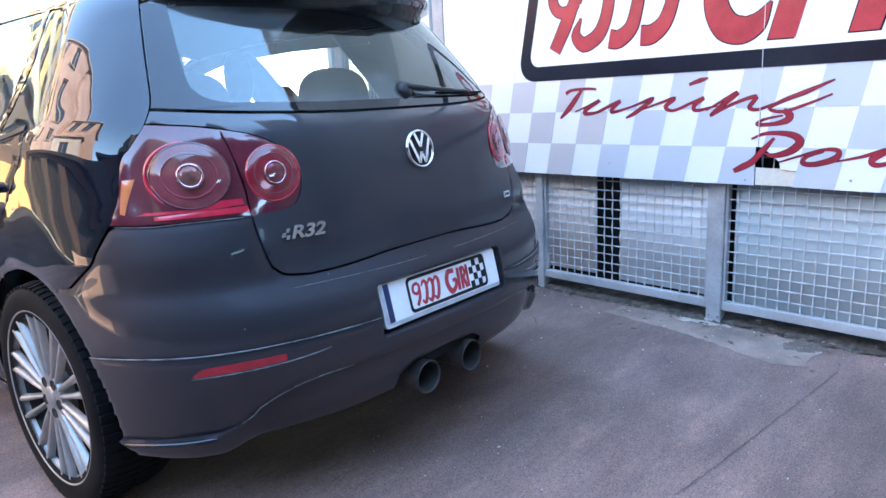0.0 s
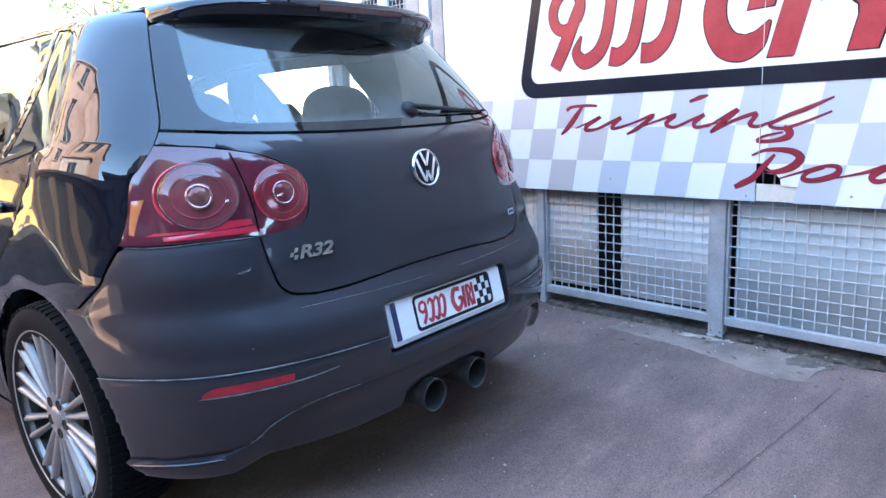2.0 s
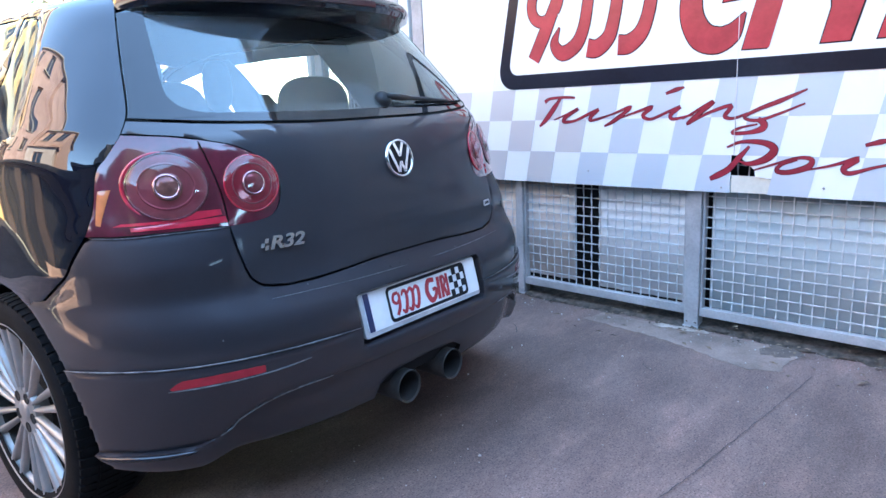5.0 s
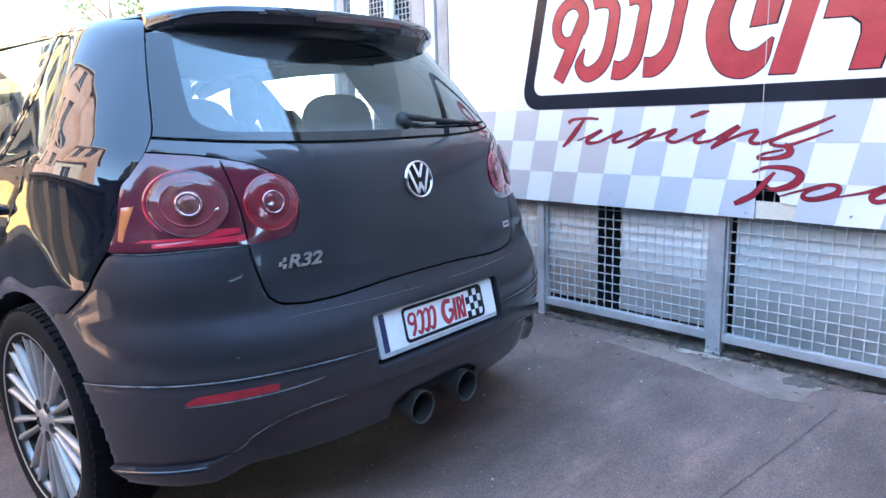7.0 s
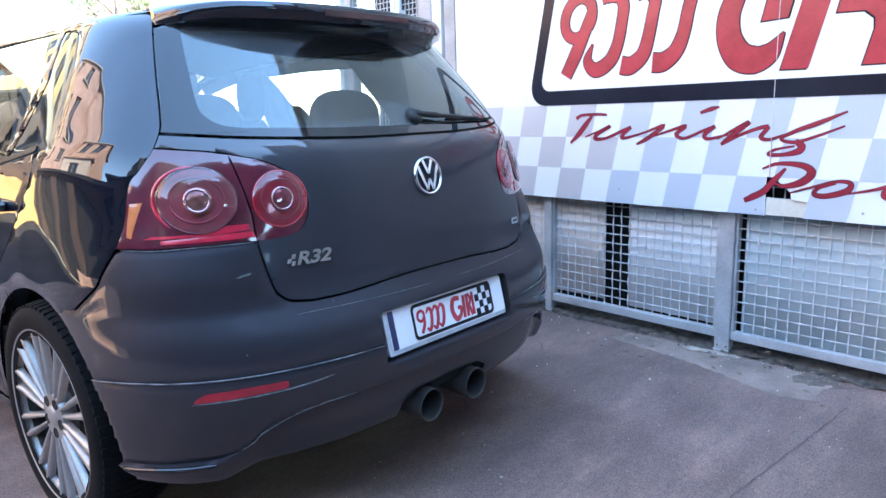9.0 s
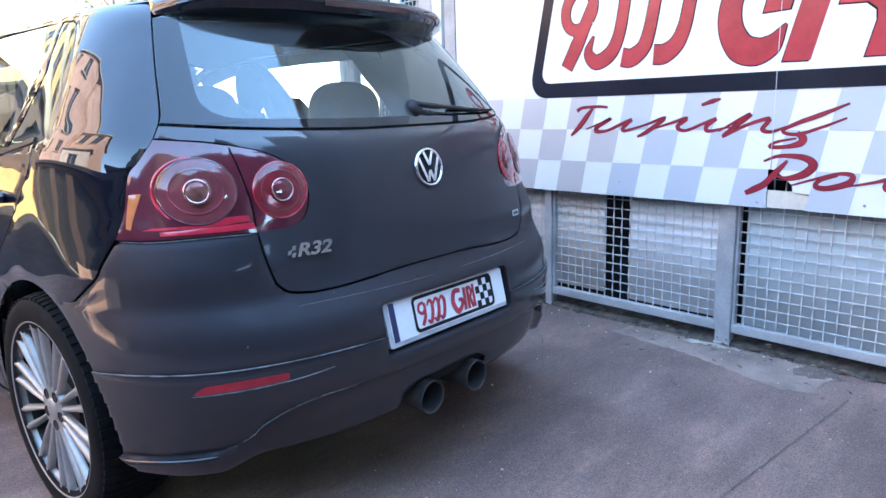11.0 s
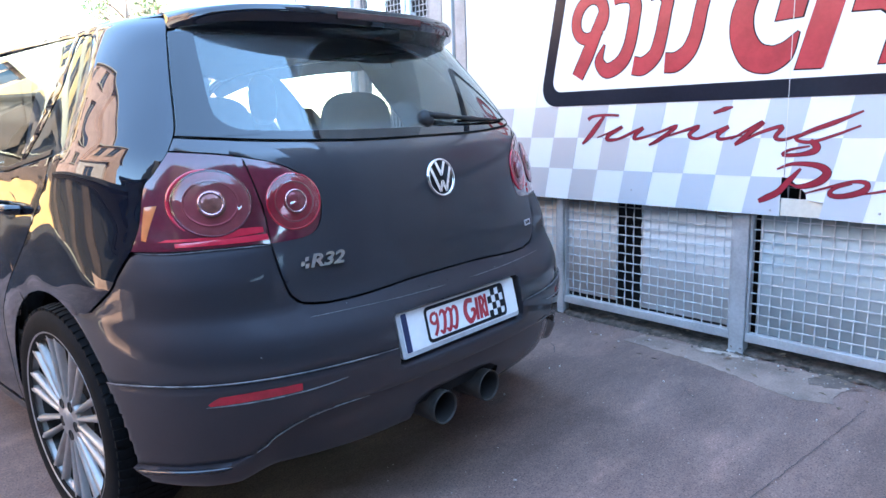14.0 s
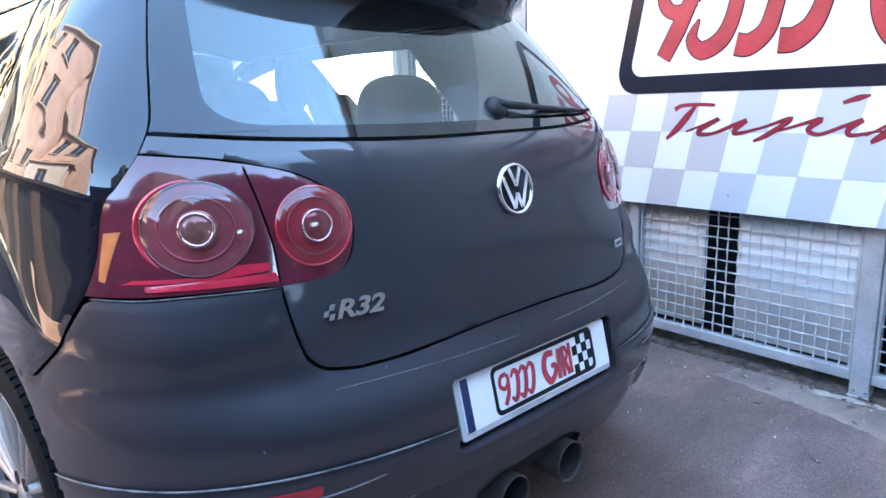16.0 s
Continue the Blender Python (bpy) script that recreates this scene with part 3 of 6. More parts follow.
def build_scraps():
    """Flat pale chips of paint and plaster lying about on the tarmac."""
    rnd = random.Random(31)
    bm = bmesh.new()
    for k in range(22):
        x, y = (rnd.uniform(0.45, 1.5), rnd.uniform(-1.0, 0.75)) if k < 10 else (1.5 + rnd.gauss(0, 0.06), rnd.uniform(-0.9, 0.9))
        q, a = rnd.uniform(0.003, 0.0065), rnd.uniform(0, 6.3)
        ring = [(q * rnd.uniform(0.5, 1.2) * math.cos(a + i * 1.26), 0.7 * q * rnd.uniform(0.5, 1.2) * math.sin(a + i * 1.26)) for i in range(5)]
        top = [bm.verts.new((x + p, y + r, 0.0055)) for p, r in ring]
        low = [bm.verts.new((x + p * 1.1, y + r * 1.1, 0.0)) for p, r in ring]
        bm.faces.new(top)
        for i in range(5):
            bm.faces.new((top[i - 1], low[i - 1], low[i], top[i]))
    return tagged(part("paint_chips", bm, mat("pale_chip", (0.50, 0.46, 0.42), 0.7, vary=0.15, scale=30), None), "flat pale chips scattered on the tarmac", "debris", "", "stuff")


build_scraps()
STAIN = mat("damp_stain", (0.150, 0.110, 0.090), 0.95, second=(0.095, 0.072, 0.060), vary=0.25, scale=9, bump=0.002, bump_scale=90)
slab("pavement_stain", [(1.44, -0.50), (1.50, -0.47), (1.58, -0.50), (1.59, -0.58), (1.54, -0.63), (1.47, -0.60)], 0.0032, STAIN, "dark damp stain beside the cement patch", 0.014, 9)
slab("pavement_splash", [(1.55, 0.03), (1.60, 0.00), (1.605, -0.13), (1.585, -0.24), (1.56, -0.20), (1.555, -0.08)], 0.0034, mat("pale_cement_splash", (0.42, 0.35, 0.30), 0.9, second=(0.28, 0.22, 0.18), vary=0.2, scale=14), "pale dried cement splash at the foot of the fence", 0.010, 12)


def build_litter():
    """Dry leaf scraps and twigs blown against the fence."""
    rnd = random.Random(23)
    bm = bmesh.new()
    for k in range(190):
        y = rnd.uniform(-1.3, 1.5)
        x = 1.5885 + 0.0447 * y + (rnd.gauss(-0.015, 0.03) if k < 150 else rnd.uniform(-0.30, 0.0))
        z = 0.006 + max(0.0, min(0.05, (x - 1.5885 - 0.0447 * y + 0.03) * 0.7))
        ln, wd, a, up = rnd.uniform(0.008, 0.024), rnd.uniform(0.002, 0.009), rnd.uniform(0, 6.3), rnd.uniform(0.001, 0.007)
        c, s_ = math.cos(a), math.sin(a)
        pts = [(-ln, 0, 0), (0, -wd, up), (ln, 0, up * 0.4), (0, wd, up * 0.6)]
        bm.faces.new([bm.verts.new((x + p * c - q * s_, y + p * s_ + q * c, z + r)) for p, q, r in pts])
    litter = mat("dry_leaf", (0.20, 0.14, 0.09), 0.9, second=(0.015, 0.012, 0.009), vary=0.3, scale=14)
    return tagged(part("leaf_litter", bm, litter, None), "dry dark leaf scraps along the foot of the fence", "litter", "", "stuff")


build_litter()

# the fence stands along r (reading direction), h (up) and n (towards the car)
FENCE = Matrix(((-0.0446, 0, -0.999, 1.5885), (-0.999, 0, 0.0446, 0), (0, 1, 0, 0), (0, 0, 0, 1)))


def fence_panel(r0, r1, h0, h1, label, pitch=0.0475):
    """A framed mesh panel: flat bars both ways, welded, in an angle-steel frame."""
    f = tagged(new("mesh_fence"), label, "fence", "fence panels along the yard")
    f.matrix_basis = FENCE
    wires = bmesh.new()
    n, m = round((r1 - r0) / pitch), round((h1 - h0) / pitch)
    half, crimp = 0.0022, 0.0022

    def bar(points):
        prev = None
        for r, h, d, (p, q) in points:
            w = half * (1.0 + 0.4 * (d + 0.0545) / crimp)
            ring = [wires.verts.new((r + a * p, h + a * q, d + b)) for a, b in ((-w, -w), (w, -w), (w, w), (-w, w))]
            for i in range(4 if prev else 0):
                wires.faces.new((prev[i - 1], prev[i], ring[i], ring[i - 1]))
            prev = ring
    # crimped wires woven over and under one another
    for k in range(1, n):
        r = r0 + (r1 - r0) * k / n
        bar([(r, h0 + (h1 - h0) * j / (2 * m), -0.0545 + (0.0 if j % 2 else (crimp if (j // 2 + k) % 2 else -crimp)), (1, 0)) for j in range(2 * m + 1)])
    for k in range(1, m):
        h = h0 + (h1 - h0) * k / m
        bar([(r0 + (r1 - r0) * j / (2 * n), h, -0.0545 - (0.0 if j % 2 else (crimp if (j // 2 + k) % 2 else -crimp)), (0, 1)) for j in range(2 * n + 1)])
    part("wire_mesh", wires, WIRE, f)
    for name, lo, hi in (("bottom_rail", (r0, h0 - 0.036, -0.075), (r1, h0 + 0.004, -0.036)), ("top_rail", (r0, h1 - 0.004, -0.075), (r1, h1 + 0.036, -0.036)),
                         ("side_bar", (r0, h0, -0.072), (r0 + 0.012, h1, -0.038)), ("side_bar", (r1 - 0.012, h0, -0.072), (r1, h1, -0.038))):
        part(name, box_bm(lo, hi, 0.003), GALV, f)
    return f


def fence_post(r, h, width=0.06, material=None):
    p = tagged(new("fence_post"), "galvanised square steel fence post set in the tarmac", "post", "fence posts")
    p.matrix_basis = FENCE
    part("post", box_bm((r - width / 2, -0.02, -0.085), (r + width / 2, h, -0.028), 0.005), material or GALV, p)
    part("cap", box_bm((r - width / 2 - 0.003, h, -0.088), (r + width / 2 + 0.003, h + 0.008, -0.025), 0.002), BLACK, p)
    part("foot", box_bm((r - width / 2 - 0.004, -0.01, -0.089), (r + width / 2 + 0.004, 0.010, -0.024), 0.002), GALV, p)
    return p


LOW = "galvanised mesh fence panel below the printed banner"
# near-black colour for the shade seen through the fence gaps
DARK = mat("dark_board", (0.012, 0.012, 0.014), 0.8, vary=0.3)
for r0, r1 in ((-1.50, -0.885), (-0.838, 0.095), (0.167, 1.20), (1.26, 2.30)):
    fence_panel(r0, r1, 0.098, 2.05, LOW)
for r in (-0.862, 0.131, 1.23, 2.33):
    fence_post(r, 2.12, 0.042 if r < 0 else 0.068)
for r0, r1 in ((-2.575, -1.885),):
    fence_panel(r0, r1, 0.098, 2.45, "tall galvanised mesh fence panel past the banner", 0.036)
for r, w, m in ((-1.601, 0.090, GALV), (-1.714, 0.080, VINYL), (-1.817, 0.112, GALV), (-2.625, 0.080, GALV), (-2.735, 0.055, VINYL)):
    fence_post(r, 2.6, w, m)


def drain_pipe(r, lean, top):
    """A white plastic pipe fixed to the fence by two clips."""
    p = tagged(new("white_pipe"), "white plastic pipe clipped upright to the mesh fence", "pipe", "pipes on the fence")
    p.matrix_basis = FENCE
    v, f = tube([(r, 0.05, -0.012), (r + lean * 0.5, top * 0.5, -0.012), (r + lean, top, -0.012)], 0.017, 12)
    put("pipe", v, f, VINYL, p, "", True)
    for h in (0.7, 1.72):
        part("clip", box_bm((r - 0.03 + lean * h / top, h, -0.045), (r + 0.03 + lean * h / top, h + 0.035, 0.008), 0.004), VINYL, p)


for r, lean, top in ((-2.125, 0.03, 2.03), (-2.065, 0.02, 1.97)):
    drain_pipe(r, lean, top)


def backing_sheet(r0, r1, h0, h1, label, material=None):
    """Corrugated light sheet tied behind the mesh."""
    verts, faces = [], []
    n = max(4, int((r1 - r0) / 0.02))
    for k in range(n + 1):
        r = r0 + (r1 - r0) * k / n
        d = -0.068 + 0.003 * math.sin(k * 1.2)
        verts += [(r, h0, d), (r, h1, d), (r, h0, d - 0.004), (r, h1, d - 0.004)]
    for k in range(n):
        a = 4 * k
        faces += [(a, a + 4, a + 5, a + 1), (a + 2, a + 3, a + 7, a + 6), (a + 1, a + 5, a + 7, a + 3), (a, a + 2, a + 6, a + 4)]
    faces += [(0, 1, 3, 2), (4 * n, 4 * n + 2, 4 * n + 3, 4 * n + 1)]
    ob = put("backing_sheet", verts, faces, material or SHEET, None, "", True, FENCE)
    return tagged(ob, label, "sheet", "sheets behind the fence")


backing_sheet(-1.50, -0.525, 0.124, 0.70, "beige grey ribbed sheet behind the mesh fence", SHEET_WARM)
backing_sheet(-0.375, 0.085, 0.114, 0.70, "mid grey ribbed sheet behind the mesh fence", SHEET_MID)
backing_sheet(0.200, 2.30, 0.104, 0.70, "wide pale blue-grey ribbed sheet behind the mesh fence")


# added sheet that stands for the shade behind the mesh
tagged(part("dark_board", box_bm((-2.66, 0.0, -0.34), (2.3, 2.7, -0.30), 0.004), DARK, None, "", False, FENCE), "near-black sheet added behind the fence for the shade in its gaps", "board")


def build_banner():
    b = tagged(new("banner"), "white printed vinyl banner with checks and red lettering", "banner")
    b.matrix_basis = FENCE
    r0, r1, h0, h1 = -1.515, 2.35, 0.650, 2.55
    # two sheets that meet at a seam, with a broken lower corner
    seam = 0.308
    part("left_sheet", flat_bm([(r0, h0), (0.298, h0), (0.298, 0.812), (0.308, 0.812), (seam, h1), (r0, h1)], 0.004), VINYL, b)
    part("right_sheet", flat_bm([(seam + 0.003, 0.812), (0.328, 0.810), (0.396, 0.752), (0.400, 0.724), (0.47, 0.716), (0.56, h0), (r1, h0), (r1, h1), (seam + 0.003, h1)], 0.004), VINYL, b)
    part("torn_corner", flat_bm([(0.300, 0.652), (0.300, 0.726), (0.42, 0.722), (0.50, 0.705), (0.56, 0.655)], 0.003),
         mat("torn_backing", (0.72, 0.68, 0.58), 0.7, vary=0.1, scale=6), b, "torn cream backing under the sheet", matrix=Matrix.Translation((0, 0, -0.006)))
    sq, row, lean = 0.1545, 0.160, 0.2
    for j in range(8):
        lo = h0 + 0.0015 + row * j
        hi = lo + row
        for k in range(-10, 15):
            if (k + j) % 2:
                continue
            a = -0.1345 + sq * k + (lo - 0.813) * lean
            c = a + row * lean
            quad = [(a, lo), (a + sq, lo), (c + sq, hi), (c, hi)]
            if j > 2 and a + sq > -0.93 + (lo - 1.13) * lean:
                quad = [(min(x, -0.945 + (y - 1.13) * lean), y) for x, y in quad]
                if quad[1][0] - quad[0][0] < 0.02:
                    continue
            if a < r0 or a + sq > r1:
                continue
            if j == 0 and 0.14 < a < 0.45:
                quad = [(min(x, 0.296), y) for x, y in quad]
                if quad[1][0] - quad[0][0] < 0.02:
                    continue
            if j > 2 and quad[1][0] > -0.9:
                continue
            part("check", flat_bm(quad, 0.0012), (CHECK_BLOWN if j > 2 else CHECK_WARM) if a < -0.50 else CHECK, b, matrix=Matrix.Translation((0, 0, 0.004)))

    def leaning(pts, s=0.21, h=1.13):
        return [(x + (y - h) * s, y) for x, y in pts]
    out = leaning(round_rect(-0.968, 1.95, 1.132, 1.98, 0.115, 8))
    inn = leaning(round_rect(-0.905, 1.885, 1.205, 1.905, 0.065, 8))
    part("logo_border", ring_bm(out, inn, 0.0012), FRAME_INK, b, "dark navy slanted frame", matrix=Matrix.Translation((0, 0, 0.0056)))
    part("logo_field", flat_bm(leaning(round_rect(-0.97, 1.95, 1.132, 1.98, 0.115, 8)), 0.0008), VINYL, b, matrix=Matrix.Translation((0, 0, 0.0042)))

    part("seam_strip", flat_bm([(seam, 0.815), (seam + 0.0022, 0.815), (seam + 0.0022, h1), (seam, h1)], 0.0006), SHEET_MID, b, "pale seam where the sheets meet", matrix=Matrix.Translation((0, 0, 0.0080)))
    # the emblem in the frame, as plain strokes and bars with a dark rim
    strokes = [
        ([(-0.648 + 0.080 * math.cos(a) + 0.0150 * math.sin(a), 1.548 + 0.094 * math.sin(a)) for a in [k * math.pi / 6 - 0.6 for k in range(13)]], [0.052] * 4),
        ([(-0.566, 1.575), (-0.614, 1.472), (-0.661, 1.380), (-0.722, 1.274)], [0.050, 0.062, 0.070, 0.064]),
        ([(-0.562, 1.419), (-0.592, 1.343), (-0.546, 1.294), (-0.468, 1.328), (-0.424, 1.405), (-0.402, 1.510), (-0.395, 1.578), (-0.420, 1.616), (-0.476, 1.625), (-0.513, 1.618)],
         [0.004, 0.048, 0.068, 0.066, 0.058, 0.055, 0.056, 0.050, 0.050, 0.046]),
        ([(-0.404, 1.308), (-0.352, 1.302), (-0.290, 1.346), (-0.262, 1.426), (-0.242, 1.530), (-0.234, 1.581), (-0.268, 1.616), (-0.321, 1.612)],
         [0.080, 0.078, 0.066, 0.058, 0.055, 0.055, 0.050, 0.046]),
        ([(-0.240, 1.308), (-0.186, 1.308), (-0.128, 1.348), (-0.094, 1.420), (-0.076, 1.510), (-0.063, 1.581), (-0.092, 1.622), (-0.150, 1.620)],
         [0.084, 0.082, 0.068, 0.058, 0.055, 0.055, 0.050, 0.046]),
        ([(0.190, 1.700), (0.135, 1.555), (0.106, 1.469), (0.112, 1.380), (0.156, 1.306), (0.222, 1.286), (0.282, 1.312), (0.332, 1.385)],
         [0.070, 0.080, 0.090, 0.100, 0.112, 0.106, 0.078, 0.004]),
    ]
    bars = [
        [(0.240, 1.434), (0.341, 1.439), (0.420, 1.75), (0.315, 1.75)],
        [(0.325, 1.241), (0.428, 1.239), (0.560, 1.75), (0.452, 1.75)],
        [(0.515, 1.436), (0.610, 1.432), (0.642, 1.405), (0.645, 1.370), (0.614, 1.241), (0.712, 1.241), (0.850, 1.75), (0.585, 1.75)],
        [(0.800, 1.241), (0.905, 1.241), (1.035, 1.75), (0.93, 1.75)],
    ]
    for k, (pts, w) in enumerate(strokes):
        part("emblem_rim", stroke_bm(pts, [v + 0.010 for v in w], 0.0006), INK, b, matrix=Matrix.Translation((0, 0, 0.0052)))
        part("emblem_stroke", stroke_bm(pts, w, 0.0006), RED_INK, b, matrix=Matrix.Translation((0, 0, 0.0061 + 0.0004 * (k % 2))))
    for pts in bars:
        cx, cy = sum(p[0] for p in pts) / len(pts), sum(p[1] for p in pts) / len(pts)
        part("emblem_rim", flat_bm([(x + (0.006 if x > cx else -0.006), y + (0.005 if y > cy else -0.005)) for x, y in pts], 0.0006), INK, b, matrix=Matrix.Translation((0, 0, 0.0052)))
        part("emblem_bar", flat_bm(pts, 0.0006), RED_INK, b, matrix=Matrix.Translation((0, 0, 0.0061)))

    # brush-script words, each letter a thick-and-thin stroke
    T = [
        ([(-0.655, 1.062), (-0.62, 1.078), (-0.53, 1.082), (-0.475, 1.078)], [0.02, 0.014, 0.013, 0.01]),
        ([(-0.560, 1.076), (-0.600, 1.030), (-0.640, 0.985), (-0.690, 0.940)], [0.014, 0.03, 0.03, 0.010]),
        ([(-0.600, 0.972), (-0.520, 1.000), (-0.455, 1.025), (-0.530, 0.985), (-0.540, 0.962), (-0.480, 0.965), (-0.395, 0.998), (-0.340, 1.018)],
         [0.004, 0.008, 0.016, 0.022, 0.020, 0.012, 0.016, 0.018]),
        ([(-0.340, 1.018), (-0.385, 0.982), (-0.380, 0.966), (-0.280, 0.990), (-0.170, 1.026), (-0.255, 0.965), (-0.310, 0.938)], [0.016, 0.02, 0.014, 0.008, 0.016, 0.022, 0.008]),
        ([(-0.250, 0.968), (-0.140, 1.002), (-0.065, 1.022), (-0.110, 0.985), (-0.070, 0.968), (0.010, 0.998), (0.070, 1.020)], [0.004, 0.01, 0.018, 0.02, 0.012, 0.012, 0.016]),
        ([(0.070, 1.020), (0.025, 0.985), (0.040, 0.966), (0.130, 0.985)], [0.016, 0.02, 0.014, 0.006]),
        ([(0.000, 1.078), (0.050, 1.094), (0.085, 1.102)], [0.012, 0.022, 0.006]),
        ([(0.080, 0.965), (0.160, 1.010), (0.215, 1.036), (0.150, 0.985), (0.100, 0.942), (0.190, 0.988), (0.290, 1.018), (0.265, 0.975), (0.300, 0.965), (0.360, 0.985)],
         [0.004, 0.012, 0.02, 0.022, 0.010, 0.012, 0.018, 0.02, 0.012, 0.008]),
        ([(0.580, 1.072), (0.480, 1.030), (0.400, 1.000), (0.345, 0.968), (0.400, 0.955), (0.480, 0.980), (0.575, 1.018)], [0.006, 0.02, 0.016, 0.012, 0.014, 0.010, 0.006]),
        ([(0.400, 0.962), (0.425, 0.940), (0.415, 0.920), (0.365, 0.906), (0.300, 0.904), (0.325, 0.924), (0.400, 0.940)], [0.02, 0.034, 0.030, 0.016, 0.014, 0.010, 0.006]),
    ]
    Po = [
        ([(0.372, 0.850), (0.330, 0.800), (0.290, 0.752), (0.245, 0.725), (0.212, 0.708)], [0.01, 0.028, 0.03, 0.03, 0.02]),
        ([(0.280, 0.845), (0.340, 0.868), (0.430, 0.865), (0.470, 0.838), (0.440, 0.800), (0.375, 0.778), (0.330, 0.788)], [0.006, 0.014, 0.026, 0.038, 0.034, 0.020, 0.006]),
        ([(0.395, 0.752), (0.470, 0.778), (0.560, 0.806), (0.610, 0.802), (0.600, 0.772), (0.530, 0.748), (0.485, 0.752), (0.500, 0.778), (0.560, 0.800)],
         [0.004, 0.008, 0.012, 0.02, 0.028, 0.022, 0.02, 0.014, 0.01]),
        ([(0.600, 0.760), (0.690, 0.782), (0.770, 0.808), (0.725, 0.772), (0.745, 0.752), (0.830, 0.778), (0.92, 0.80)], [0.004, 0.01, 0.022, 0.026, 0.018, 0.010, 0.006]),
        ([(0.790, 0.858), (0.840, 0.872), (0.875, 0.878)], [0.012, 0.022, 0.006]),
    ]
    for n, (pts, w) in enumerate(T + Po):
        part("letter_rim", stroke_bm(pts, [v * 0.84 + 0.003 for v in w], 0.0005), INK, b, matrix=Matrix.Translation((0, 0, 0.0053)))
        part("letter_stroke", stroke_bm(pts, [v * 0.80 for v in w], 0.0008), BRUSH_RED, b, matrix=Matrix.Translation((0, 0, 0.0056 + 0.0003 * (n % 3))))
    for r, h in ((0.262, 0.672), (0.66, 0.69), (-0.40, 0.72), (1.2, 0.68)):
        v, f = lathe([(0.0001, 0.004), (0.004, 0.0035), (0.005, 0.0)], 10, "z")
        put("rivet", v, f, GALV, b, "", True, Matrix.Translation((r, h, 0.004)))
    return b


CHECK_WARM = mat("warm_grey_vinyl", (0.54, 0.52, 0.525), 0.42, second=(0.58, 0.555, 0.55), vary=0.05, scale=1.0)
# upper left checks: overexposure is put into this near-white colour
CHECK_BLOWN = mat("overlit_warm_vinyl", (0.80, 0.77, 0.755), 0.42, second=(0.84, 0.80, 0.78), vary=0.05, scale=1.0)
build_banner()


# ---- buildings round the yard, mostly unseen, set for reflections in the car ----
def opening_wall(wall, lo, hi, openings, axis, material, name="wall"):
    """Wall with real openings: strips round each opening (columns share sills and heads)."""
    bm = bmesh.new()
    us = sorted({lo[axis], hi[axis], *[v for o in openings for v in (o[0], o[1])]})
    zs = sorted({lo[2], hi[2], *[v for o in openings for v in (o[2], o[3])]})
    for a, b in zip(us, us[1:]):
        for c, d in zip(zs, zs[1:]):
            if any(o[0] <= (a + b) / 2 <= o[1] and o[2] <= (c + d) / 2 <= o[3] for o in openings):
                continue
            p, q = list(lo), list(hi)
            p[axis], q[axis], p[2], q[2] = a, b, c, d
            box_bm(p, q, 0, bm)
    bmesh.ops.remove_doubles(bm, verts=bm.verts, dist=1e-4)
    return part(name, bm, material, wall)


